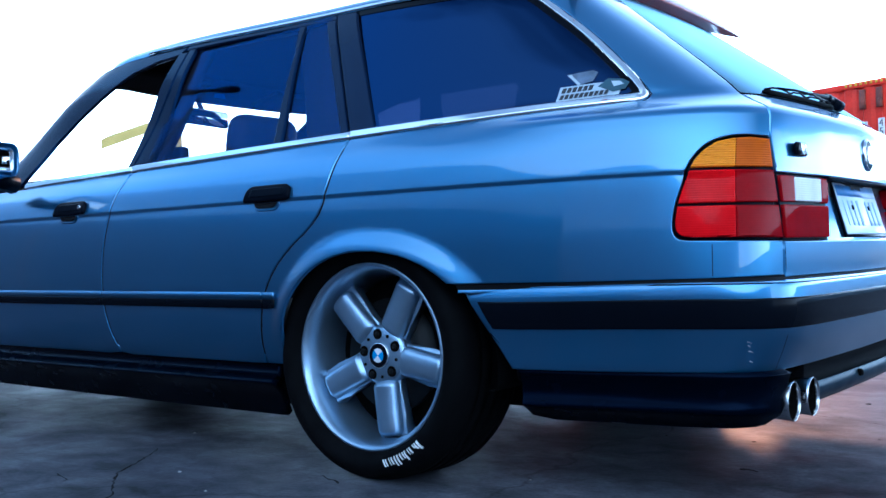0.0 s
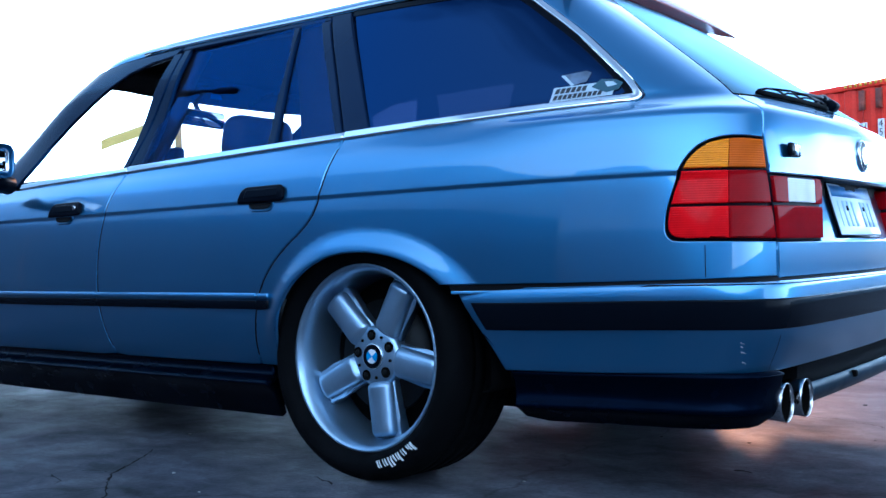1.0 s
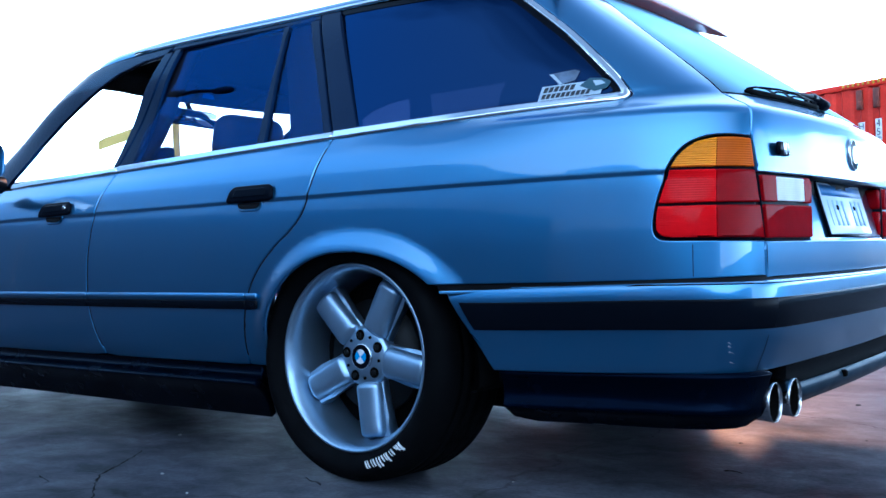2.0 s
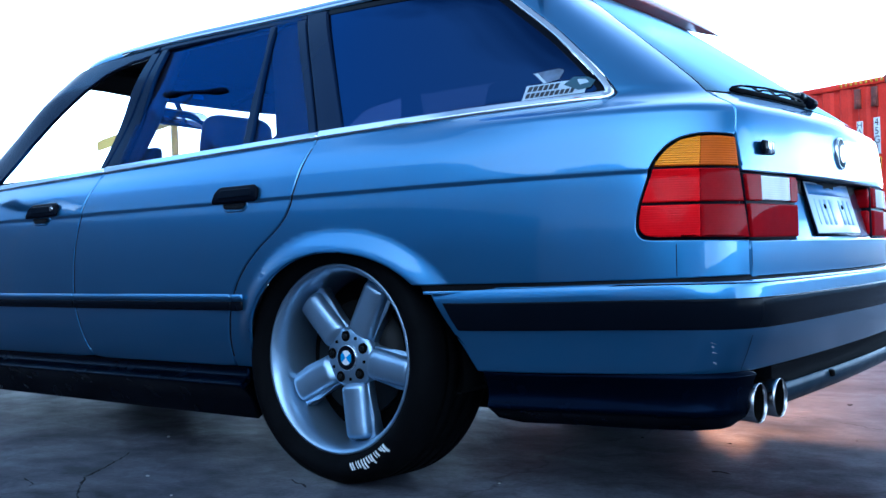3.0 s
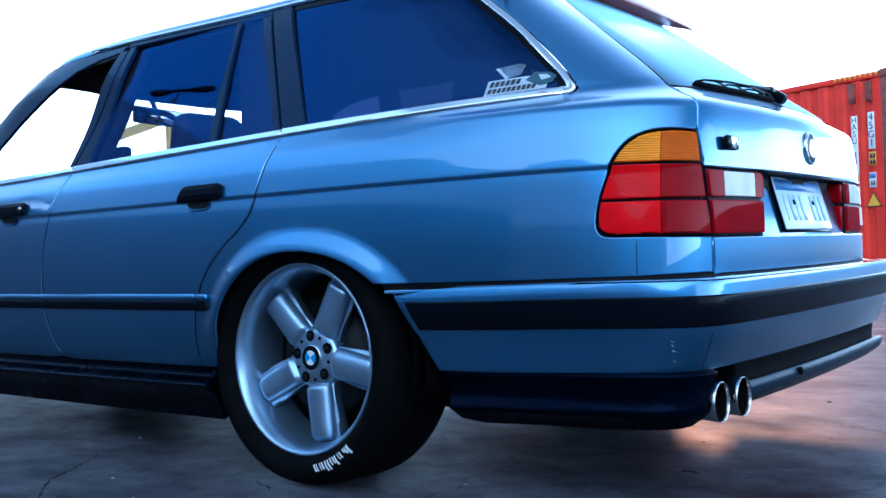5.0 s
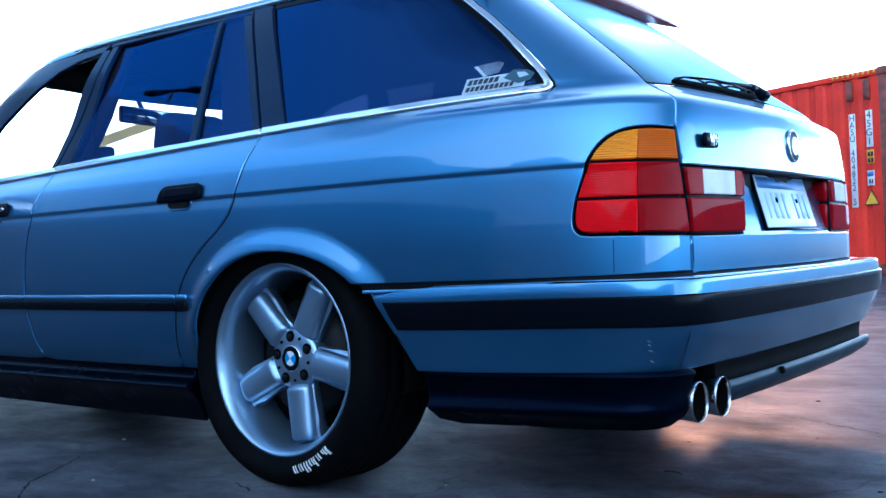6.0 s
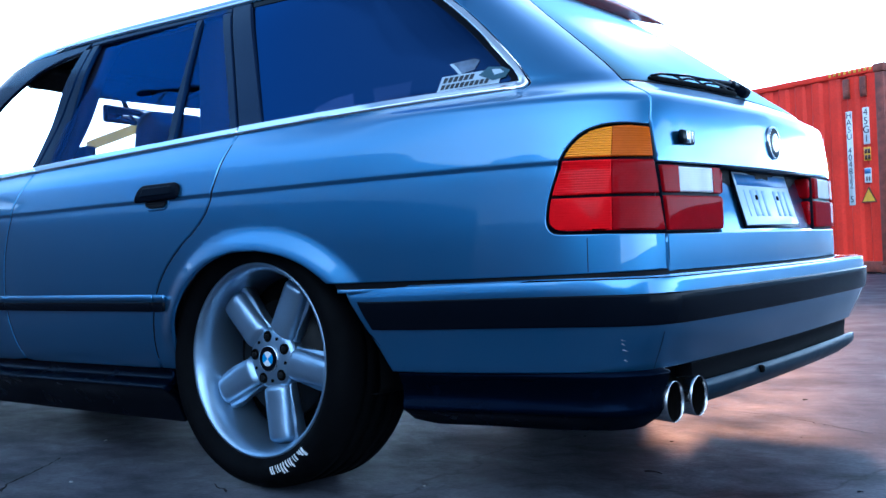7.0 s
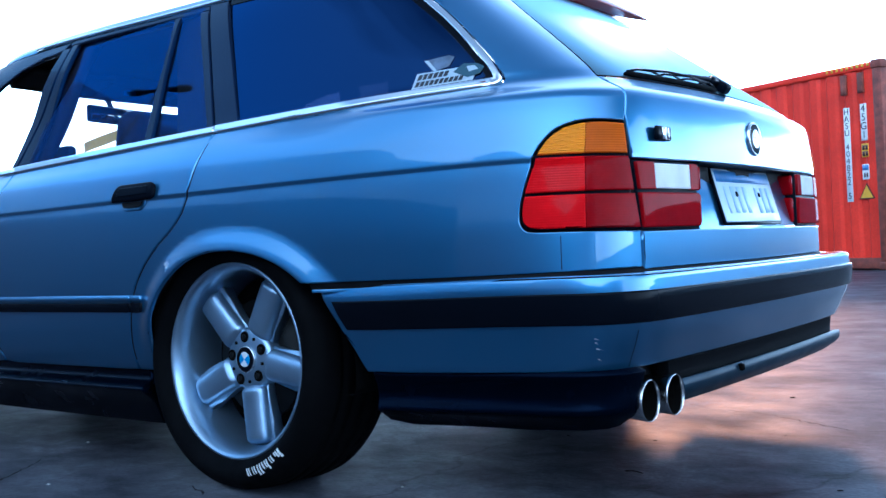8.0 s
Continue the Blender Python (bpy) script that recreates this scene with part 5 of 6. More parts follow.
def build_emblem(parent, m, radius):
    """A round badge: dark ring and blue and white quarters."""
    bm = bmesh.new()
    lathe(bm, [(radius, 0.0), (radius, 0.004), (radius * 0.95, 0.006), (radius * 0.9, 0.006)], 40, "x")
    ring = part("badge", tidy(bm), CHROME, parent, "round badge with blue and white quarters")
    bm = bmesh.new()
    lathe(bm, [(radius * 0.9, 0.006), (radius * 0.55, 0.0075)], 40, "x")
    part("dark_ring", tidy(bm), BLACK_GLOSS, ring)
    for q in range(4):
        bm = bmesh.new()
        c = bm.verts.new((0.0082, 0, 0))
        arc = [bm.verts.new((0.0076, radius * 0.55 * math.cos(a), radius * 0.55 * math.sin(a))) for a in [q * math.pi / 2 + math.pi / 2 * k / 8 for k in range(9)]]
        for a, b in zip(arc, arc[1:]):
            bm.faces.new((c, a, b))
        part("quarter", bm, BADGE_BLUE if q % 2 else BADGE_WHITE, ring)
    ring.matrix_local = m
    return ring


build_emblem(tailgate, pose(1.0265, 0, 0.808, 0, -2, 0), 0.042)

# model badge left of the emblem: three slanted bars and a block
bm = bmesh.new()
box(bm, (0.998, -0.508, 0.779), (1.0095, -0.440, 0.810), bevel=0.0055, seg=3)
badge = part("model_badge", bm, BLACK_GLOSS, tailgate, "small dark badge with bright bars")
for y0, y1, mat in ((-0.487, -0.473, CHROME), (-0.472, -0.466, BADGE_WHITE), (-0.460, -0.457, CHROME)):
    bm = bmesh.new()
    box(bm, (1.004, y0, 0.781), (1.0112, y1, 0.808), bevel=0.002, seg=2)
    part("bar", bm, mat, badge)


# ---- rear wiper ----
def build_wiper():
    n = skin_normal(CABIN, UEND, 0.97)
    base = Vector(cabin_skin(UEND, 0.945))
    bm = bmesh.new()
    box(bm, (-0.022, -0.03, -0.002), (0.022, 0.03, 0.026), bevel=0.010, seg=3)
    w = part("rear_wiper", bm, BLACK_PLASTIC, tailgate, "black rear wiper resting along the window's foot")
    spot = Matrix.Translation(base) @ n.to_track_quat("Z", "Y").to_matrix().to_4x4()
    w.matrix_local = spot
    inv = spot.inverted()

    def on(y, z, off):
        u = find_u(cabin_skin, abs(y), z, "y", 0.3)
        p = cabin_skin(u, z, off)
        return inv @ Vector((p.x, -abs(p.y) if y < 0 else abs(p.y), p.z))

    def rod(name, spots, radius, mat, label="", n=8):
        bm = bmesh.new()
        tube(bm, [on(*q) for q in spots], radius, n)
        return part(name, tidy(bm), mat, w, label)
    rod("wiper_arm", ((0.005, 0.944, 0.015), (-0.08, 0.944, 0.020), (-0.18, 0.942, 0.019), (-0.27, 0.939, 0.015)), [0.009, 0.007, 0.0045, 0.003], BLACK_PLASTIC)
    rod("wiper_blade", [(-0.473 + 0.416 * i / 16, 0.9305, 0.004) for i in range(17)], [0.004] + [0.0075] * 15 + [0.006], RUBBER, "black rubber wiper blade")
    for a, b in ((-0.465, -0.33), (-0.345, -0.24), (-0.25, -0.11), (-0.15, -0.06)):
        rod("wiper_yoke", ((a, 0.933, 0.008), (a + (b - a) * 0.3, 0.936, 0.014), (a + (b - a) * 0.7, 0.937, 0.015), (b, 0.934, 0.010)), 0.0026, BLACK_PLASTIC, n=6)
    rod("yoke_bridge", ((-0.405, 0.936, 0.015), (-0.30, 0.939, 0.019), (-0.20, 0.939, 0.020), (-0.11, 0.936, 0.015)), 0.003, BLACK_PLASTIC, n=6)
    rod("pivot_cover", ((-0.075, 0.941, 0.015), (-0.045, 0.946, 0.020), (-0.012, 0.953, 0.014)), [0.009, 0.011, 0.004], BLACK_PLASTIC)


build_wiper()


# ---- roof spoiler over the rear window ----
def build_spoiler():
    """A slim blade that lies along the top of the rear window, thinning to a point at both ends."""
    bm = bmesh.new()
    rows = []
    n = 56
    for i in range(n + 1):
        s = -1 + 2 * i / n
        y = s * 0.635
        k = max(0.02, 1 - abs(s) ** 2.0)
        bow = 0.0
        tip = Vector((0.468 + bow, y, 1.297))
        outline = ((0.410, 1.312), (0.440, 1.330), (0.466, 1.333), (0.486, 1.318), (0.500, 1.296), (0.501, 1.290), (0.497, 1.286), (0.440, 1.272))
        rows.append([bm.verts.new(tip + (Vector((x + bow, y, z)) - tip) * k) for x, z in outline])
    for p, q in zip(rows, rows[1:]):
        for k in range(len(p) - 1):
            bm.faces.new((p[k], p[k + 1], q[k + 1], q[k]))
    part("roof_spoiler", tidy(bm), SPOILER_RED, tailgate, "dark red roof spoiler over the rear window")


build_spoiler()


# ---- rear bumper ----
def build_bumper():
    def sk(u, z, off=0.0, side=-1):
        return bumper_surf(u, z, off, side)
    def uof(x, z):
        return find_u(body_skin, x, z, "x", 0.0, 0.9)
    lead = [(0.292, 0.502), (0.302, 0.482), (0.340, 0.42), (0.385, 0.352), (0.412, 0.309)]
    L = [(uof(x, z), z) for x, z in line(lead, 12)]
    M = 2 * UEND
    def low(u):      # lower painted edge, nearly level
        return 0.309 + 0.010 * smooth((u - 0.42) / 0.5)
    def top(u):
        return 0.497 + 0.010 * smooth((u - 0.3) / 0.6)
    n = 120
    ub = L[-1][0]
    bottom = [(ub + (M - 2 * ub) * i / n, low(min(ub + (M - 2 * ub) * i / n, M - ub - (M - 2 * ub) * i / n))) for i in range(1, n)]
    R = [(M - u, z) for u, z in L[::-1]]
    ut = L[0][0]
    upper = [(M - ut - (M - 2 * ut) * i / n, top(min(ut + (M - 2 * ut) * i / n, M - ut - (M - 2 * ut) * i / n))) for i in range(1, n)]
    bumper = patch("rear_bumper", L + bottom + R + upper, sk, PAINT, car, "blue rear bumper with a black rub strip and scuffed corner", step=0.03, rim=0.004, depth=0.03, zcuts=(0.465, 0.475, 0.485, 0.49, 0.495, 0.505, 0.51))
    # rub strip, round the whole bumper, with slanted ends
    s0, s1 = uof(0.337, 0.46), uof(0.372, 0.40)
    def arc(a, b, zf, k=110):
        return [(a + (b - a) * i / k, zf(min(a + (b - a) * i / k, M - a - (b - a) * i / k))) for i in range(k + 1)]
    tz = lambda u: 0.4645 + 0.010 * smooth((u - 0.3) / 0.6)
    bz = lambda u: 0.4010 + 0.012 * smooth((u - 0.3) / 0.6)
    patch("rub_strip", arc(s1, M - s1, bz) + arc(s0, M - s0, tz)[::-1], sk, BLACK_GLOSS, bumper, "broad black rub strip", off=0.006, depth=0.008, rim=0.004, step=0.04, dome=0.002)
    # dark skirt under the sides
    for sd in (-1, 1):
        a, b = uof(0.425, 0.30), UEND - (0.655 if sd < 0 else 0.80)
        pts = [(a, 0.305)] + [(a + (b + 0.035 - a) * i / 20, low(a + (b - a) * i / 20) - 0.004) for i in range(1, 21)] + [(b + 0.02, 0.27), (b + 0.01, 0.225), (b - 0.02, 0.206), (b - 0.12, 0.202), (0.62, 0.196), (0.50, 0.192), (0.445, 0.20), (0.43, 0.25)]
        patch("side_skirt", pts, lambda u, z, off=0.0, side=-1: sk(u, z, off + 0.022 * smooth((u - 0.62) / 0.35), side), DARK_SKIRT, bumper, "dark lower skirt", side=sd, step=0.03, rim=0.004, depth=0.05, zcuts=(0.205, 0.215, 0.225, 0.232, 0.24, 0.25))
    # rear valance and lip, from the tail pipes to the other side
    v0, v1 = UEND - 0.462, M - (UEND - 0.66)
    patch("valance", arc(v0, v1 - 0.03, lambda u: 0.256, 60) + arc(v0 - 0.02, v1 + 0.046, lambda u: 0.3115, 60)[::-1], sk, VALANCE, bumper, "black valance under the bumper", off=-0.012, depth=0.04, rim=0.003, step=0.04)
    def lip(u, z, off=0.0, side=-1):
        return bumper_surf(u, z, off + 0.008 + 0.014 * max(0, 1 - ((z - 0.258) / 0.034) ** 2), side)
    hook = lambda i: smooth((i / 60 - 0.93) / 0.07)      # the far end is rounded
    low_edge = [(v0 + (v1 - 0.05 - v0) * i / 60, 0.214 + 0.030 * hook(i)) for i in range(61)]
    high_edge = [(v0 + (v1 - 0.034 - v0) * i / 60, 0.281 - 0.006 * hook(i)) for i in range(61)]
    lipob = patch("lip", low_edge + high_edge[::-1], lip, LIP_SHADED_BLUE, bumper, "blue rear lip under the black valance", off=-0.006, depth=0.03, rim=0.003, step=0.04, zcuts=(0.232, 0.238, 0.244, 0.25, 0.256, 0.262, 0.268))
    p = lip(UEND - 0.195, 0.266)
    bm = bmesh.new()
    box(bm, (p.x - 0.012, -0.205, 0.258), (p.x + 0.004, -0.190, 0.275), bevel=0.005)
    part("notch_plug", bm, SOOT_SHADE, lipob, "small black plug in the lip")
    # painted shelf on the bumper, and the gap seal between it and the body
    shelf, seal = bmesh.new(), bmesh.new()
    srows, grows = [], []
    for i in range(161):
        u = 0.31 + (M - 0.62) * i / 160
        uu = min(u, M - u)
        z = top(uu)
        a = body_skin(u, z + 0.011, -0.006)
        b = sk(u, z - 0.003, -0.0045)
        m = a + (b - a) * 0.16
        m.z = b.z + 0.003
        q = a + (b - a) * 0.55
        q.z = b.z + 0.0035
        w = a + (b - a) * 0.88
        w.z = b.z + 0.002
        srows.append([shelf.verts.new(p) for p in (m + Vector((0, 0, -0.012)), m, q, w, b)])
        grows.append([seal.verts.new(p) for p in (a, m + Vector((0, 0, -0.005)))])
    for r, q in zip(srows, srows[1:]):
        for k in range(4):
            shelf.faces.new((r[k], r[k + 1], q[k + 1], q[k]))
    for r, q in zip(grows, grows[1:]):
        seal.faces.new((r[0], r[1], q[1], q[0]))
    part("bumper_shelf", tidy(shelf), PAINT, bumper, "painted top of the bumper")
    part("bumper_seal", tidy(seal), SEAL, bumper, "black seal above the bumper")
    # hairline and scuffs at the corner
    for z0, z1, dy in ((0.345, 0.3462, 0.010), (0.366, 0.3673, 0.014), (0.378, 0.3793, 0.008), (0.386, 0.3868, 0.012)):
        uc = find_u(body_skin, 0.705, 0.37, "y", 0.5) - 0.01 * (z0 - 0.33) / 0.06
        patch("scuff", [(uc, z0), (uc + dy, z0 - 0.004), (uc + dy, z1 - 0.005), (uc + 0.002, z1)], sk, STICKER_GREY, bumper, "pale scuff", off=0.0006, depth=0, rim=0, step=0.05)
    uc = find_u(body_skin, 0.640, 0.37, "y", 0.5)
    patch("corner_hairline", dense([(uc - 0.0008, 0.318), (uc + 0.0008, 0.318), (uc + 0.0008, 0.398), (uc - 0.0008, 0.398)], 0.02), sk, SEAL, bumper, "hairline crack in the paint", off=0.0005, depth=0, rim=0, step=0.03)
    return bumper


build_bumper()

# short seam under the lamp, where the corner piece is joined
for sd in (-1, 1):
    uc = find_u(body_skin, 0.731, 0.517, "y", 0.5)
    patch("corner_seam", dense([(uc - 0.0009, 0.519), (uc + 0.0009, 0.519), (uc + 0.0009, 0.586), (uc - 0.0009, 0.586)], 0.02), body_skin, SEAL, side_parts[sd][2], "", off=0.0005, depth=0.0, rim=0.0, step=0.03, side=sd)

# ---- twin tail pipes ----
for y, x in ((-0.636, 1.022), (-0.545, 1.034)):
    bm = bmesh.new()
    lathe(bm, [(0.030, -0.30), (0.036, -0.10), (0.0395, -0.02), (0.0415, 0.0), (0.0420, 0.004), (0.0408, 0.0065), (0.0396, 0.004), (0.0390, -0.002)], 40, "x")
    pipe = part("tail_pipe", tidy(bm), STEEL, car, "polished round tail pipe")
    pipe.location = (x, y, 0.252)
    bm = bmesh.new()
    lathe(bm, [(0.0392, 0.0), (0.0385, -0.01), (0.0375, -0.12), (0.0, -0.13)], 32, "x")
    part("bore", tidy(bm), SOOT_SHADE, pipe, "sooty bore")


# ---- wheels ----
HUB_IN = 0.014      # how far the spokes and the centre sit inwards


def build_wheel(name, label):
    """A five-spoke wheel; its axis is y, its outer face looks to -y, its middle is the origin."""
    wheel = thing(name, "", "")
    wheel.parent = car
    tagged(wheel, label)
    # tyre: w runs inwards from the outer lip
    lip = -0.030
    prof = [(0.234, lip + 0.010), (0.2405, lip - 0.002), (0.248, lip - 0.012), (0.258, lip - 0.022), (0.268, lip - 0.0275), (0.279, lip - 0.029), (0.290, lip - 0.0265), (0.300, lip - 0.019), (0.308, lip - 0.008), (0.3135, lip + 0.006), (0.3165, lip + 0.024)]
    for k in range(4):
        w = lip + 0.036 + 0.044 * k
        prof += [(0.318, w), (0.3185, w + 0.016), (0.3115, w + 0.0175), (0.3115, w + 0.0245), (0.3185, w + 0.026)]
    prof += [(0.3165, lip + 0.214), (0.310, lip + 0.226), (0.295, lip + 0.234), (0.270, lip + 0.236), (0.240, lip + 0.226)]
    bm = bmesh.new()
    lathe(bm, prof, 96)
    tyre = part("tyre", tidy(bm), RUBBER, wheel, "black low-profile tyre with white sidewall marks")
    # rim barrel and lip
    bm = bmesh.new()
    lathe(bm, [(0.236, lip + 0.012), (0.2425, lip + 0.003), (0.2430, lip - 0.003), (0.2405, lip - 0.007), (0.2360, lip - 0.006), (0.2310, lip - 0.001), (0.2265, lip + 0.006), (0.2215, lip + 0.018), (0.217, lip + 0.040), (0.213, lip + 0.075), (0.211, lip + 0.120), (0.213, lip + 0.235)], 96)
    rim = part("rim", tidy(bm), RIM_PAINT, wheel, "silver painted deep-dish rim")
    # hub disc
    bm = bmesh.new()
    lathe(bm, [(0.0, -0.004), (0.036, -0.004), (0.044, -0.0025), (0.066, -0.001), (0.076, 0.004), (0.081, 0.014), (0.081, 0.04)], 60)
    hub = part("hub", tidy(bm), RIM_PAINT, wheel, "silver wheel centre with five bolts")
    hub.location = (0, HUB_IN, 0)
    # five rounded spokes
    bm = bmesh.new()
    nr, nw = 26, 14
    rows = []
    for i in range(nr + 1):
        t = i / nr
        r = 0.064 + 0.148 * t
        half = 0.0405 * (1 - 0.06 * t)
        endcap = 1 - smooth((0.10 - t) / 0.10) * 0.55
        tipcap = 1 - 0.9 * max(0, (t - 0.90) / 0.10) ** 2
        row = []
        for k in range(nw + 1):
            v = -1 + 2 * k / nw
            crown = (1 - abs(v) ** 2.7) ** 0.5
            y = 0.012 - 0.024 * crown * endcap * tipcap - 0.004 * t
            ends = max(0.25, 1 - max(0.0, (t - 0.84) / 0.16) ** 3.2) ** 0.4 * max(0.25, 1 - max(0.0, (0.14 - t) / 0.14) ** 3.0) ** 0.4
            row.append(bm.verts.new((r, y, v * half * ends)))
        rows.append(row)
    for a, b in zip(rows, rows[1:]):
        for k in range(nw):
            bm.faces.new((a[k], a[k + 1], b[k + 1], b[k]))
    edge = [e for e in bm.edges if e.is_boundary]
    low = [g for g in bmesh.ops.extrude_edge_only(bm, edges=edge)["geom"] if isinstance(g, bmesh.types.BMVert)]
    for v in low:
        v.co.y += 0.045
        v.co.z *= 0.80
    spoke = part("spoke", tidy(bm), RIM_PAINT, wheel, "rounded silver spoke")
    for k in range(5):
        o = spoke if k == 0 else new("spoke", spoke.data)
        o.parent = wheel
        o.matrix_local = Matrix.Translation((0, HUB_IN, 0)) @ Matrix.Rotation(-radians(-81 + 72 * k), 4, "Y")
        tagged(o, "rounded silver spoke")
    # flat web behind each spoke, wider than it
    bm = bmesh.new()
    web = [(0.060, -0.044), (0.10, -0.043), (0.16, -0.041), (0.218, -0.050), (0.218, 0.050), (0.16, 0.041), (0.10, 0.043), (0.060, 0.044)]
    f = [bm.verts.new((r, 0.016, w)) for r, w in web]
    g = [bm.verts.new((r, 0.050, w)) for r, w in web]
    bm.faces.new(f), bm.faces.new(g[::-1])
    for i in range(8):
        bm.faces.new((f[i], g[i], g[(i + 1) % 8], f[(i + 1) % 8]))
    bmesh.ops.bevel(bm, geom=[e for e in bm.edges if all(abs(v.co.y - 0.016) < 1e-5 for v in e.verts)], offset=0.008, segments=3, profile=0.5, affect="EDGES")
    webob = part("web", tidy(bm), RIM_PAINT, wheel, "")
    for k in range(5):
        o = webob if k == 0 else new("web", webob.data)
        o.parent = wheel
        o.matrix_local = Matrix.Translation((0, HUB_IN, 0)) @ Matrix.Rotation(-radians(-81 + 72 * k), 4, "Y")
    # bolts; flat black discs stand for the shade in wells and small holes
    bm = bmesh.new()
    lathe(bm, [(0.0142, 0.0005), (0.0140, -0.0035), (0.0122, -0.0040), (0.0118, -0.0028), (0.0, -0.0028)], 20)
    well = part("bolt_well", tidy(bm), SOOT_SHADE, wheel, "black disc for the shade in a bolt well")
    bm = bmesh.new()
    lathe(bm, [(0.0075, -0.0028), (0.0075, -0.0060), (0.006, -0.0068), (0.0, -0.0068)], 6)
    bolt = part("wheel_bolt", tidy(bm), BRAKE_IRON, wheel, "steel wheel bolt")
    bm = bmesh.new()
    lathe(bm, [(0.0042, 0.0), (0.0042, -0.0045), (0.0, -0.0045)], 12)
    pin = part("small_hole", tidy(bm), SOOT_SHADE, wheel)
    for k in range(5):
        a = radians(-81 + 36 + 72 * k)
        for first, rad, da in ((well, 0.056, 0), (bolt, 0.056, 0), (pin, 0.056, 36)):
            b = a + radians(da)
            o = first if k == 0 else new(first.name.split(".")[0], first.data)
            o.parent = wheel
            o.matrix_local = Matrix.Translation((rad * math.cos(b), HUB_IN, rad * math.sin(b)))
    build_emblem(wheel, Matrix.Translation((0, HUB_IN - 0.0035, 0)) @ pose(0, 0, 0, 0, 0, -90) @ pose(0, 0, 0, 40, 0, 0), 0.034)
    # brake disc and carrier
    bm = bmesh.new()
    lathe(bm, [(0.075, 0.05), (0.150, 0.06), (0.150, 0.08), (0.075, 0.08)], 60)
    part("brake_disc", tidy(bm), BRAKE_IRON, wheel, "dull iron brake disc")
    # near-black disc across the barrel stands for shade behind the spokes
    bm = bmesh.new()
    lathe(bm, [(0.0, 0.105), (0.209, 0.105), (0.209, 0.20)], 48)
    part("brake_shield", tidy(bm), SOOT_SHADE, wheel)
    bm = bmesh.new()
    tube(bm, [(0.150, 0.012, -0.150), (0.158, -0.012, -0.158)], 0.004, 8)
    part("valve", tidy(bm), BLACK_PLASTIC, wheel)
    # white sidewall marks: plain blocks where the maker's name stands
    tall, low = 0.027, 0.019
    strokes = [(-48.6, 1.5, tall), (-50.6, 1.1, tall * 0.75), (-52.2, 1.0, tall * 0.5), (-54.9, 1.1, low), (-56.6, 0.7, low), (-58.9, 1.1, tall), (-60.6, 1.0, low),
               (-62.6, 1.1, low), (-64.6, 1.1, tall), (-66.6, 1.1, tall), (-69.0, 1.1, low), (-70.7, 0.7, low), (-73.2, 0.8, low), (-74.8, 1.1, low)]
    for a, wid, h in strokes:
        bm = bmesh.new()
        n = 4
        lo, hi = [], []
        for i in range(n + 1):
            r = 0.263 + h * i / n
            ww = float(np.interp(r, [0.248, 0.258, 0.268, 0.279, 0.290, 0.300], [lip - 0.012, lip - 0.022, lip - 0.0275, lip - 0.029, lip - 0.0265, lip - 0.019])) - 0.0012
            for lst, b in ((lo, a + wid / 2 + 1.6 * i / n), (hi, a - wid / 2 + 1.6 * i / n)):
                lst.append(bm.verts.new((r * math.cos(radians(b)), ww, r * math.sin(radians(b)))))
        for i in range(n):
            bm.faces.new((lo[i], lo[i + 1], hi[i + 1], hi[i]))
        part("sidewall_mark", tidy(bm), TYRE_WHITE, tyre, "white painted sidewall mark")
    return wheel


wheel = build_wheel("rear_wheel", "silver five-spoke alloy wheel with low-profile tyre")
WHEEL_Y, CAMBER = 0.782, 2.2
wheel.matrix_local = Matrix.Translation((0, -WHEEL_Y, 0.318)) @ pose(0, 0, 0, -CAMBER, 0, 0)
for x, sd in ((0.0, 1), (-2.761, -1), (-2.761, 1)):
    m = Matrix.Translation((x, sd * (WHEEL_Y - 0.01 * (x < -1)), 0.318)) @ pose(0, 0, 0, 0, 0, 180 if sd > 0 else 0) @ pose(0, 0, 0, -CAMBER, 0, 0)
    w = copy_thing(wheel, m)
    if x < -1:
        w.name = "front_wheel"

# ---- wheel houses, floor and inner skin ----
for x in (0.0, -2.761):
    for sd in (-1, 1):
        bm = bmesh.new()
        rows = []
        for i in range(25):
            a = radians(-25 + 230 * i / 24)
            c, s = math.cos(a), math.sin(a)
            z = max(0.25, 0.30 + 0.335 * s)
            rows.append([bm.verts.new((x + 0.02 + 0.365 * c, sd * y, z)) for y in (0.79, 0.77, 0.50)])
        for a, b in zip(rows, rows[1:]):
            for k in range(2):
                bm.faces.new((a[k], a[k + 1], b[k + 1], b[k]))
        bm.faces.new([r[2] for r in rows])
        part("wheel_house", tidy(bm), UNDER, car, "dark wheel house liner")
bm = bmesh.new()
for lo, hi in (((-3.45, -0.52, 0.17), (0.45, 0.52, 0.24)), ((-2.38, -0.76, 0.16), (-0.36, 0.76, 0.24)), ((0.40, -0.74, 0.27), (0.94, 0.74, 0.32))):
    box(bm, lo, hi, bevel=0.01)
part("floor_pan", bm, UNDER, car, "dark floor pan")
bm = bmesh.new()
box(bm, (0.50, -0.70, 0.205), (0.90, -0.42, 0.31), bevel=0.05, seg=3)
part("silencer", bm, BRAKE_IRON, car, "rear silencer box")

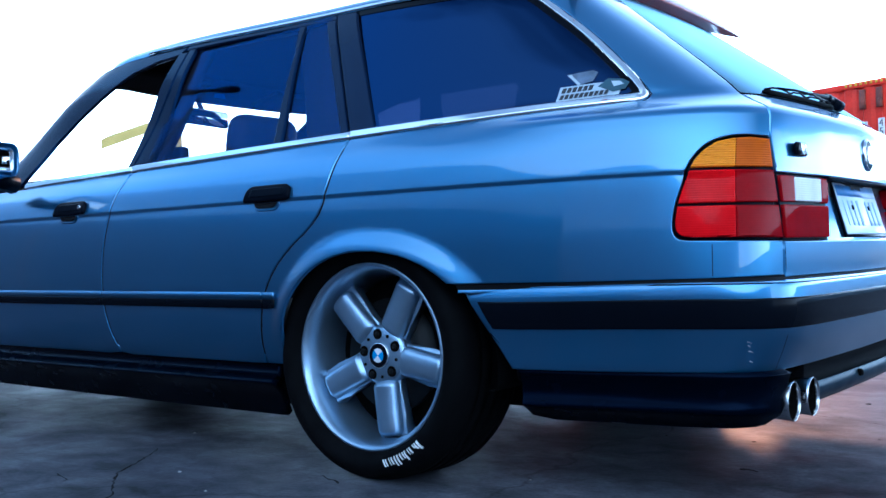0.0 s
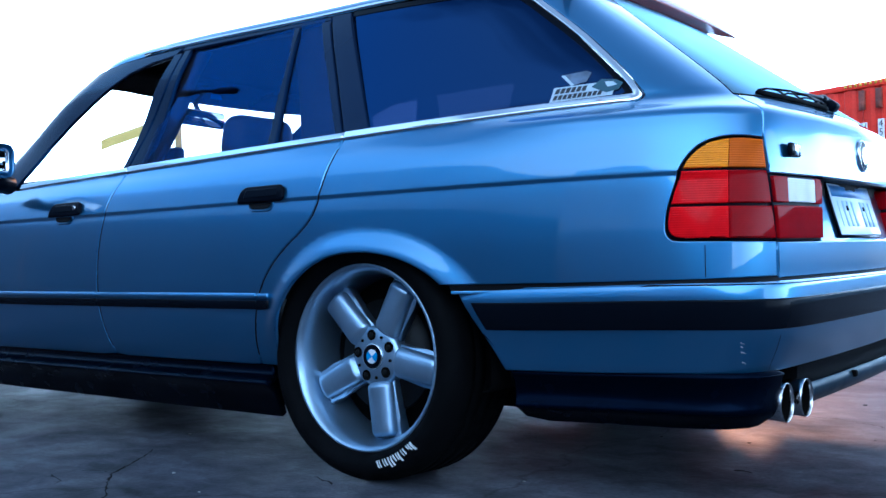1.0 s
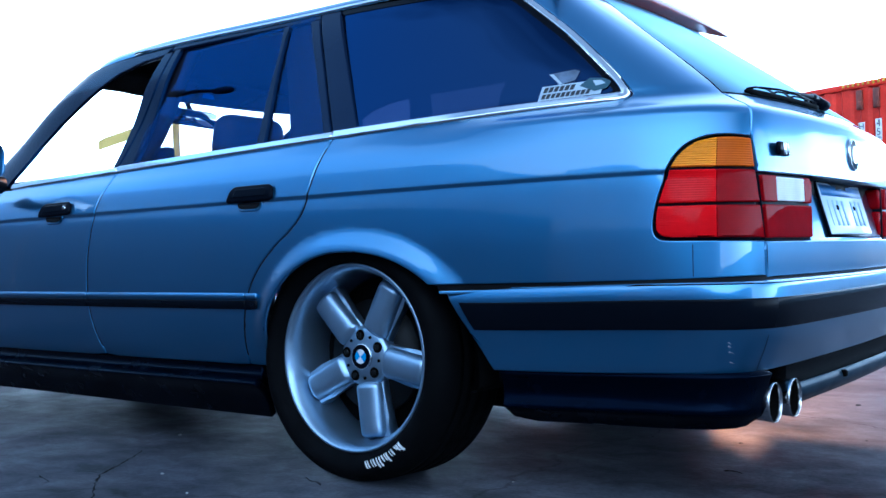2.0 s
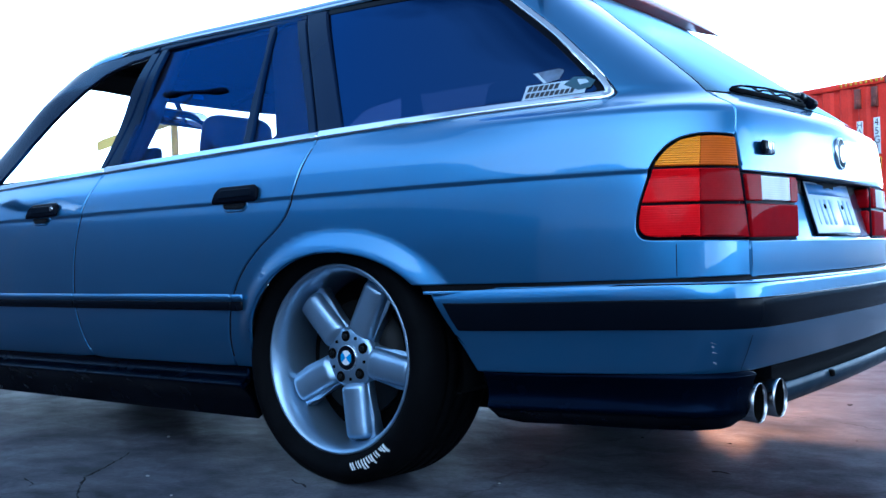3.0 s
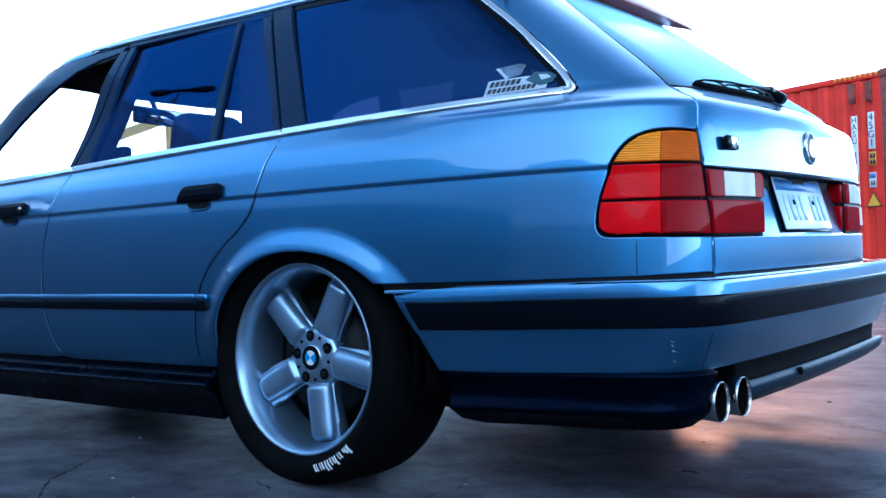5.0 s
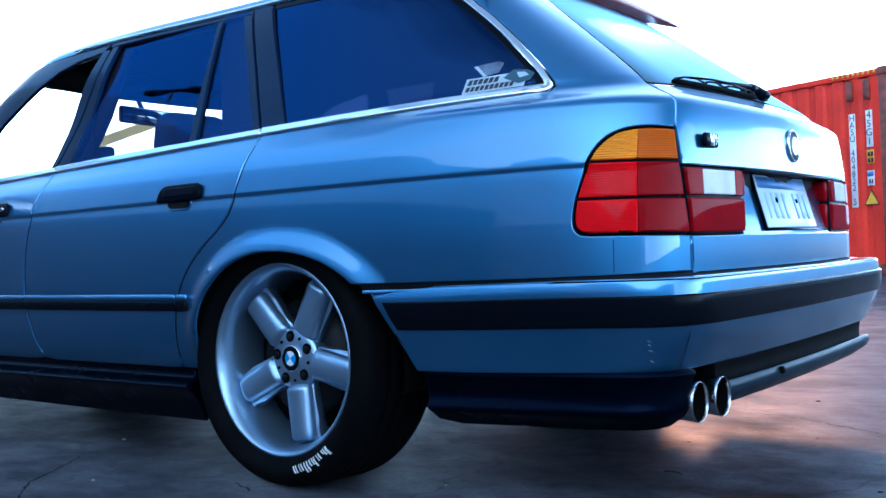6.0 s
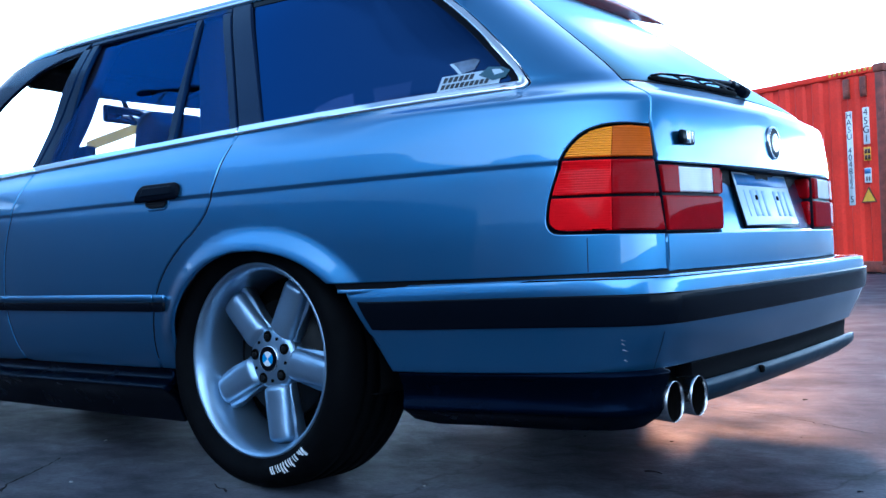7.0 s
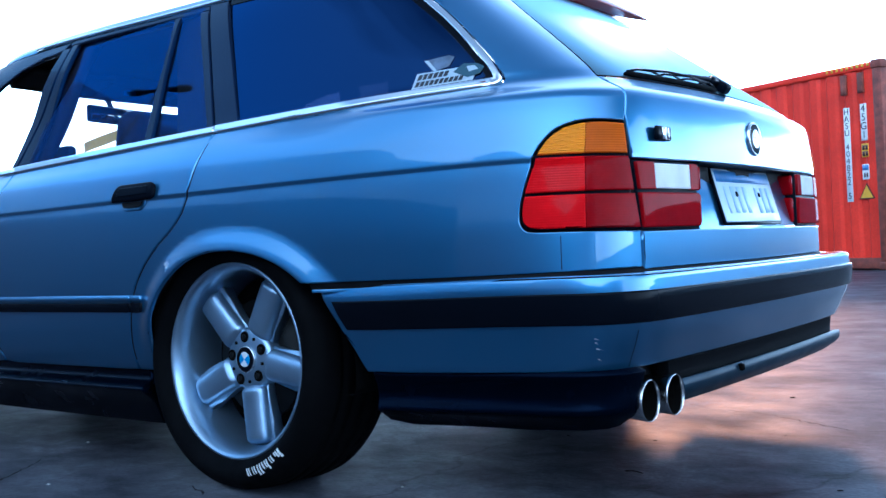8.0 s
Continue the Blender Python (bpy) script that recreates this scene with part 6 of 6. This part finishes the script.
for sd in (-1, 1):
    bm = bmesh.new()
    rows = []
    for i in range(60):
        u = -2.0 + (UEND + 2.0) * i / 59
        rows.append([bm.verts.new(surf(LOWER, u, z, 0, sd, False) * 1.0 + Vector((-0.035 * smooth((u - 0.8) / 0.2), -sd * 0.045, 0))) for z in ((0.24, 0.4, 0.6, 0.75, 0.85, 0.885) if not -0.36 < u < 0.42 else (0.62, 0.66, 0.70, 0.75, 0.85, 0.885))])
    for a, b in zip(rows, rows[1:]):
        for k in range(5):
            bm.faces.new((a[k], a[k + 1], b[k + 1], b[k]))
    part("inner_skin", tidy(bm), INNER, car, "dark inner door and load bay lining")

# roof pillars seen from inside
for sd in (-1, 1):
    for u0, u1 in ((-1.08, -0.96), (-0.28, -0.10)):
        bm = bmesh.new()
        rows = []
        for i in range(9):
            z = 0.90 + 0.37 * i / 8
            du = (0.09 if u0 < -0.5 else -0.16) * i / 8
            p, q = cabin_skin(u0 + du, z, -0.022, sd), cabin_skin(u1 + du, z, -0.022, sd)
            rows.append([bm.verts.new(p), bm.verts.new(q), bm.verts.new(q + Vector((0, -sd * 0.035, 0))), bm.verts.new(p + Vector((0, -sd * 0.035, 0)))])
        for a, b in zip(rows, rows[1:]):
            for k in range(4):
                bm.faces.new((a[k], a[(k + 1) % 4], b[(k + 1) % 4], b[k]))
        part("pillar_lining", tidy(bm), INNER, car, "dark pillar lining")


# ---- seats, dashboard, wheel and mirror ----
def cushion(bm, lo, hi, m=None, r=0.05):
    box(bm, lo, hi, m, bevel=r, seg=4)


def build_front_seat(y):
    bm = bmesh.new()
    cushion(bm, (-0.26, -0.25, 0.0), (0.26, 0.25, 0.15), r=0.06)
    seat = part("front_seat", bm, SEAT_CLOTH, car, "dark front seat with headrest")
    bm = bmesh.new()
    cushion(bm, (-0.06, -0.24, 0.0), (0.06, 0.24, 0.52), r=0.058)
    back = part("backrest", bm, SEAT_CLOTH, seat)
    back.matrix_local = pose(0.24, 0, 0.10, 0, 18, 0)
    bm = bmesh.new()
    cushion(bm, (-0.055, -0.14, 0.0), (0.055, 0.14, 0.17), r=0.054)
    head = part("headrest", bm, SEAT_CLOTH, seat)
    head.matrix_local = pose(0.42, 0, 0.655, 0, 12, 0)
    for dy in (-0.06, 0.06):
        bm = bmesh.new()
        tube(bm, [(0.41, dy, 0.58), (0.43, dy, 0.70)], 0.006, 8)
        part("headrest_post", tidy(bm), STEEL, seat)
    seat.location = (-1.30, y, 0.245)


for y in (-0.37, 0.37):
    build_front_seat(y)

bm = bmesh.new()
cushion(bm, (-0.45, -0.62, 0.30), (0.10, 0.62, 0.50), r=0.06)
bench = part("rear_bench", bm, SEAT_CLOTH, car, "dark rear bench")
bm = bmesh.new()
cushion(bm, (-0.07, -0.62, 0.0), (0.07, 0.62, 0.50), r=0.06)
part("backrest", bm, SEAT_CLOTH, bench).matrix_local = pose(0.12, 0, 0.42, 0, 18, 0)
for y in (-0.36, 0.36):
    bm = bmesh.new()
    cushion(bm, (-0.05, -0.13, 0.0), (0.05, 0.13, 0.14), r=0.045)
    part("headrest", bm, SEAT_CLOTH, bench).matrix_local = pose(0.27, y, 0.90, 0, 12, 0)

bm = bmesh.new()
box(bm, (-2.12, -0.68, 0.55), (-1.72, 0.68, 0.86), bevel=0.07, seg=4)
dash = part("dashboard", bm, INNER, car, "dark dashboard")
bm = bmesh.new()
box(bm, (-1.84, 0.18, 0.84), (-1.66, 0.60, 0.90), bevel=0.03, seg=3)
part("instrument_hood", bm, INNER, dash)
for sd in (-1, 1):
    bm = bmesh.new()
    box(bm, (-1.13, 0.60 * sd if sd > 0 else -0.64, 0.86), (-0.96, 0.64 if sd > 0 else -0.60, 0.955), bevel=0.012, seg=2)
    part("pillar_trim", bm, INNER, car, "dark trim at the foot of the pillar")
bm = bmesh.new()
ring = [(0.19 * math.cos(2 * math.pi * k / 32), 0.19 * math.sin(2 * math.pi * k / 32), 0) for k in range(33)]
tube(bm, ring, 0.014, 8)
for a in (0, 2.2, 4.1):
    tube(bm, [(0, 0, 0), (0.185 * math.cos(a), 0.185 * math.sin(a), 0)], 0.013, 6)
lathe(bm, [(0.0, 0.0), (0.055, 0.0)], 16)
steer = part("steering_wheel", tidy(bm), INNER, car, "dark steering wheel")
steer.matrix_local = pose(-1.58, 0.37, 0.80, 0, -65, 0)

bm = bmesh.new()
box(bm, (-0.014, -0.135, -0.034), (0.012, 0.135, 0.034), bevel=0.011, seg=3)
rear_mirror = part("rear_view_mirror", bm, INNER, car, "interior mirror on the windscreen")
bm = bmesh.new()
box(bm, (0.012, -0.127, -0.028), (0.0145, 0.127, 0.028), bevel=0.001, seg=1)
part("mirror_glass", bm, MIRROR, rear_mirror)
bm = bmesh.new()
tube(bm, [(-0.01, 0, 0.02), (-0.05, 0, 0.09)], 0.010, 8)
part("mirror_stem", tidy(bm), INNER, rear_mirror)
rear_mirror.matrix_local = pose(-1.535, -0.06, 1.160, 0, 2, 9)
for sd in (-1, 1):
    bm = bmesh.new()
    box(bm, (-0.14, -0.17, -0.012), (0.03, 0.17, 0.010), bevel=0.008, seg=3)
    part("sun_visor", bm, HEADLINER, car, "folded sun visor").matrix_local = pose(-1.38, sd * 0.34, 1.262, 0, -12, 0)


# ---- door mirrors ----
for sd in (-1, 1):
    bm = bmesh.new()
    vs = box(bm, (-0.075, -0.105, -0.065), (0.055, 0.105, 0.065), bevel=0.045, seg=4)
    for v in bm.verts:
        if v.co.x < 0:
            v.co.y *= 1 + 1.8 * v.co.x
            v.co.z *= 1 + 2.4 * v.co.x
    mir = part("door_mirror", tidy(bm), PAINT, side_parts[sd][1], "blue door mirror with black frame")
    mir.matrix_local = pose(-1.61, sd * 0.972, 0.938, 0, 0, sd * -8)
    bm = bmesh.new()
    box(bm, (0.040, -0.098, -0.058), (0.0585, 0.098, 0.058), bevel=0.030, seg=4)
    part("mirror_frame", bm, PAINT, mir)
    bm = bmesh.new()
    box(bm, (0.0560, -0.078, -0.040), (0.0600, 0.078, 0.040), bevel=0.012, seg=3)
    part("mirror_glass", bm, MIRROR, mir)
    bm = bmesh.new()
    tube(bm, [(-0.02, -sd * 0.05, -0.055), (-0.045, -sd * 0.16, -0.075)], [0.028, 0.035], 10)
    part("mirror_foot", tidy(bm), BLACK_PLASTIC, mir)


# ---- window sticker: logo lettering as plain bars ----
def build_sticker():
    def ol(x0, x1, z0, z1, slant=0.0):
        return side_poly([(x0, z0 + belt_z(x0)), (x1, z0 + belt_z(x1)), (x1 + slant, z1 + belt_z(x1)), (x0 + slant, z1 + belt_z(x0))])
    q = side_parts[-1][2]
    kw = dict(depth=0.0, rim=0.0, step=0.04)
    st = patch("window_sticker", ol(0.502, 0.655, 0.014, 0.050, 0.004), cabin_skin, STICKER_GREY, q, "pale grey sticker with two rows of dark bars", off=-0.0025, **kw)
    for r, (z0, z1, n, x0, x1) in enumerate(((0.033, 0.046, 6, 0.511, 0.590), (0.0175, 0.029, 10, 0.509, 0.630))):
        w = (x1 - x0) / n
        for i in range(n):
            patch("bar", ol(x0 + w * i, x0 + w * (i + 0.78), z0, z1, 0.003), cabin_skin, STICKER_DARK, st, "", off=-0.0018, **kw)
    patch("crest", side_poly([(0.600, 0.962), (0.620, 0.980), (0.655, 0.976), (0.674, 0.966), (0.668, 0.950), (0.640, 0.945)]), cabin_skin, STICKER_TEAL, st, "dark teal crest shape", off=-0.0016, **kw)
    patch("crest", side_poly([(0.630, 0.972), (0.650, 0.971), (0.662, 0.962), (0.640, 0.958)]), cabin_skin, STICKER_GREY, st, "", off=-0.0010, **kw)
    patch("bar", ol(0.512, 0.626, 0.0098, 0.0122, 0.001), cabin_skin, STICKER_GREY, st, "", off=-0.0018, **kw)
    card = material("worn_card", (0.10, 0.13, 0.19), rough=0.5, vary=0.5, vary_scale=30)
    patch("card", side_poly([(0.515, 1.000), (0.578, 1.006), (0.592, 1.000), (0.585, 0.978), (0.548, 0.970)]), cabin_skin, card, q, "worn pale card stuck to the glass", off=-0.0025, **kw)
    patch("card", side_poly([(0.517, 0.999), (0.527, 0.999), (0.556, 0.972), (0.549, 0.971)]), cabin_skin, STICKER_GREY, q, "", off=-0.0018, **kw)


build_sticker()


# ---- bonnet, nose and front lamps ----
bm = bmesh.new()
rows = []
for i in range(21):
    x = -3.48 + 1.38 * i / 20
    top = 0.715 + 0.165 * smooth(i / 26) ** 0.9 + 0.02
    u = find_u(body_skin, max(x, -3.46), 0.7, "x", -3.9, 0)
    half = 0.775 * smooth((i + 3) / 8) if i < 5 else 0.775
    rows.append([bm.verts.new((x - 0.10 * (1 - v * v), half * v, top - 0.045 * abs(v) ** 2.6)) for v in [-1 + 2 * k / 16 for k in range(17)]])
for a, b in zip(rows, rows[1:]):
    for k in range(16):
        bm.faces.new((a[k], a[k + 1], b[k + 1], b[k]))
part("bonnet", tidy(bm), PAINT, car, "blue bonnet")
bm = bmesh.new()
box(bm, (-2.28, -0.74, 0.78), (-1.90, 0.74, 0.872), bevel=0.03, seg=3)
part("scuttle", bm, BLACK_PLASTIC, car, "black scuttle panel")


def nose_skin(u, z, off=0.0, side=-1):
    return surf(LOWER, u, z, off, side, False)


MF = 2 * LOWER.u0
uf = find_u(nose_skin, -3.345, 0.5, "x", -3.95, 0)
nose = patch("front_bumper", dense([(MF - uf, 0.20), (uf, 0.20), (uf, 0.50), (MF - uf, 0.50)], 0.05), nose_skin, PAINT, car, "blue front bumper", off=0.02, depth=0.03, step=0.06)
patch("rub_strip", dense([(MF - uf, 0.40), (uf, 0.40), (uf, 0.455), (MF - uf, 0.455)], 0.05), nose_skin, BLACK_GLOSS, nose, off=0.028, depth=0.01, step=0.06)
grille = patch("front_panel", dense([(MF - uf, 0.505), (uf, 0.505), (uf, 0.70), (MF - uf, 0.70)], 0.05), nose_skin, BLACK_PLASTIC, car, "black front panel with round headlamps", off=0.0, depth=0.03, step=0.06)
for y in (-0.60, -0.42, 0.42, 0.60):
    p = nose_skin(LOWER.u0 + abs(y), 0.605, 0.0, -1 if y < 0 else 1)
    bm = bmesh.new()
    lathe(bm, [(0.0, -0.012), (0.05, -0.008), (0.075, 0.0), (0.075, 0.05)], 28, "x")
    part("headlamp", tidy(bm), CLEAR_LENS, grille, "round headlamp").matrix_local = Matrix.Translation(p)
for y in (-0.075, 0.075):
    bm = bmesh.new()
    box(bm, (-3.655, y - 0.065, 0.54), (-3.60, y + 0.065, 0.70), bevel=0.02, seg=3)
    part("grille_kidney", bm, CHROME, grille, "bright grille surround")

# the yard falls away at one degree, and the car stands on it: a lean about its near wheels
car.matrix_world = Matrix.Translation((0, -0.78, 0.75)) @ pose(0, 0, 0, -1.0, 0, 0) @ Matrix.Translation((0, 0.78, -0.75))
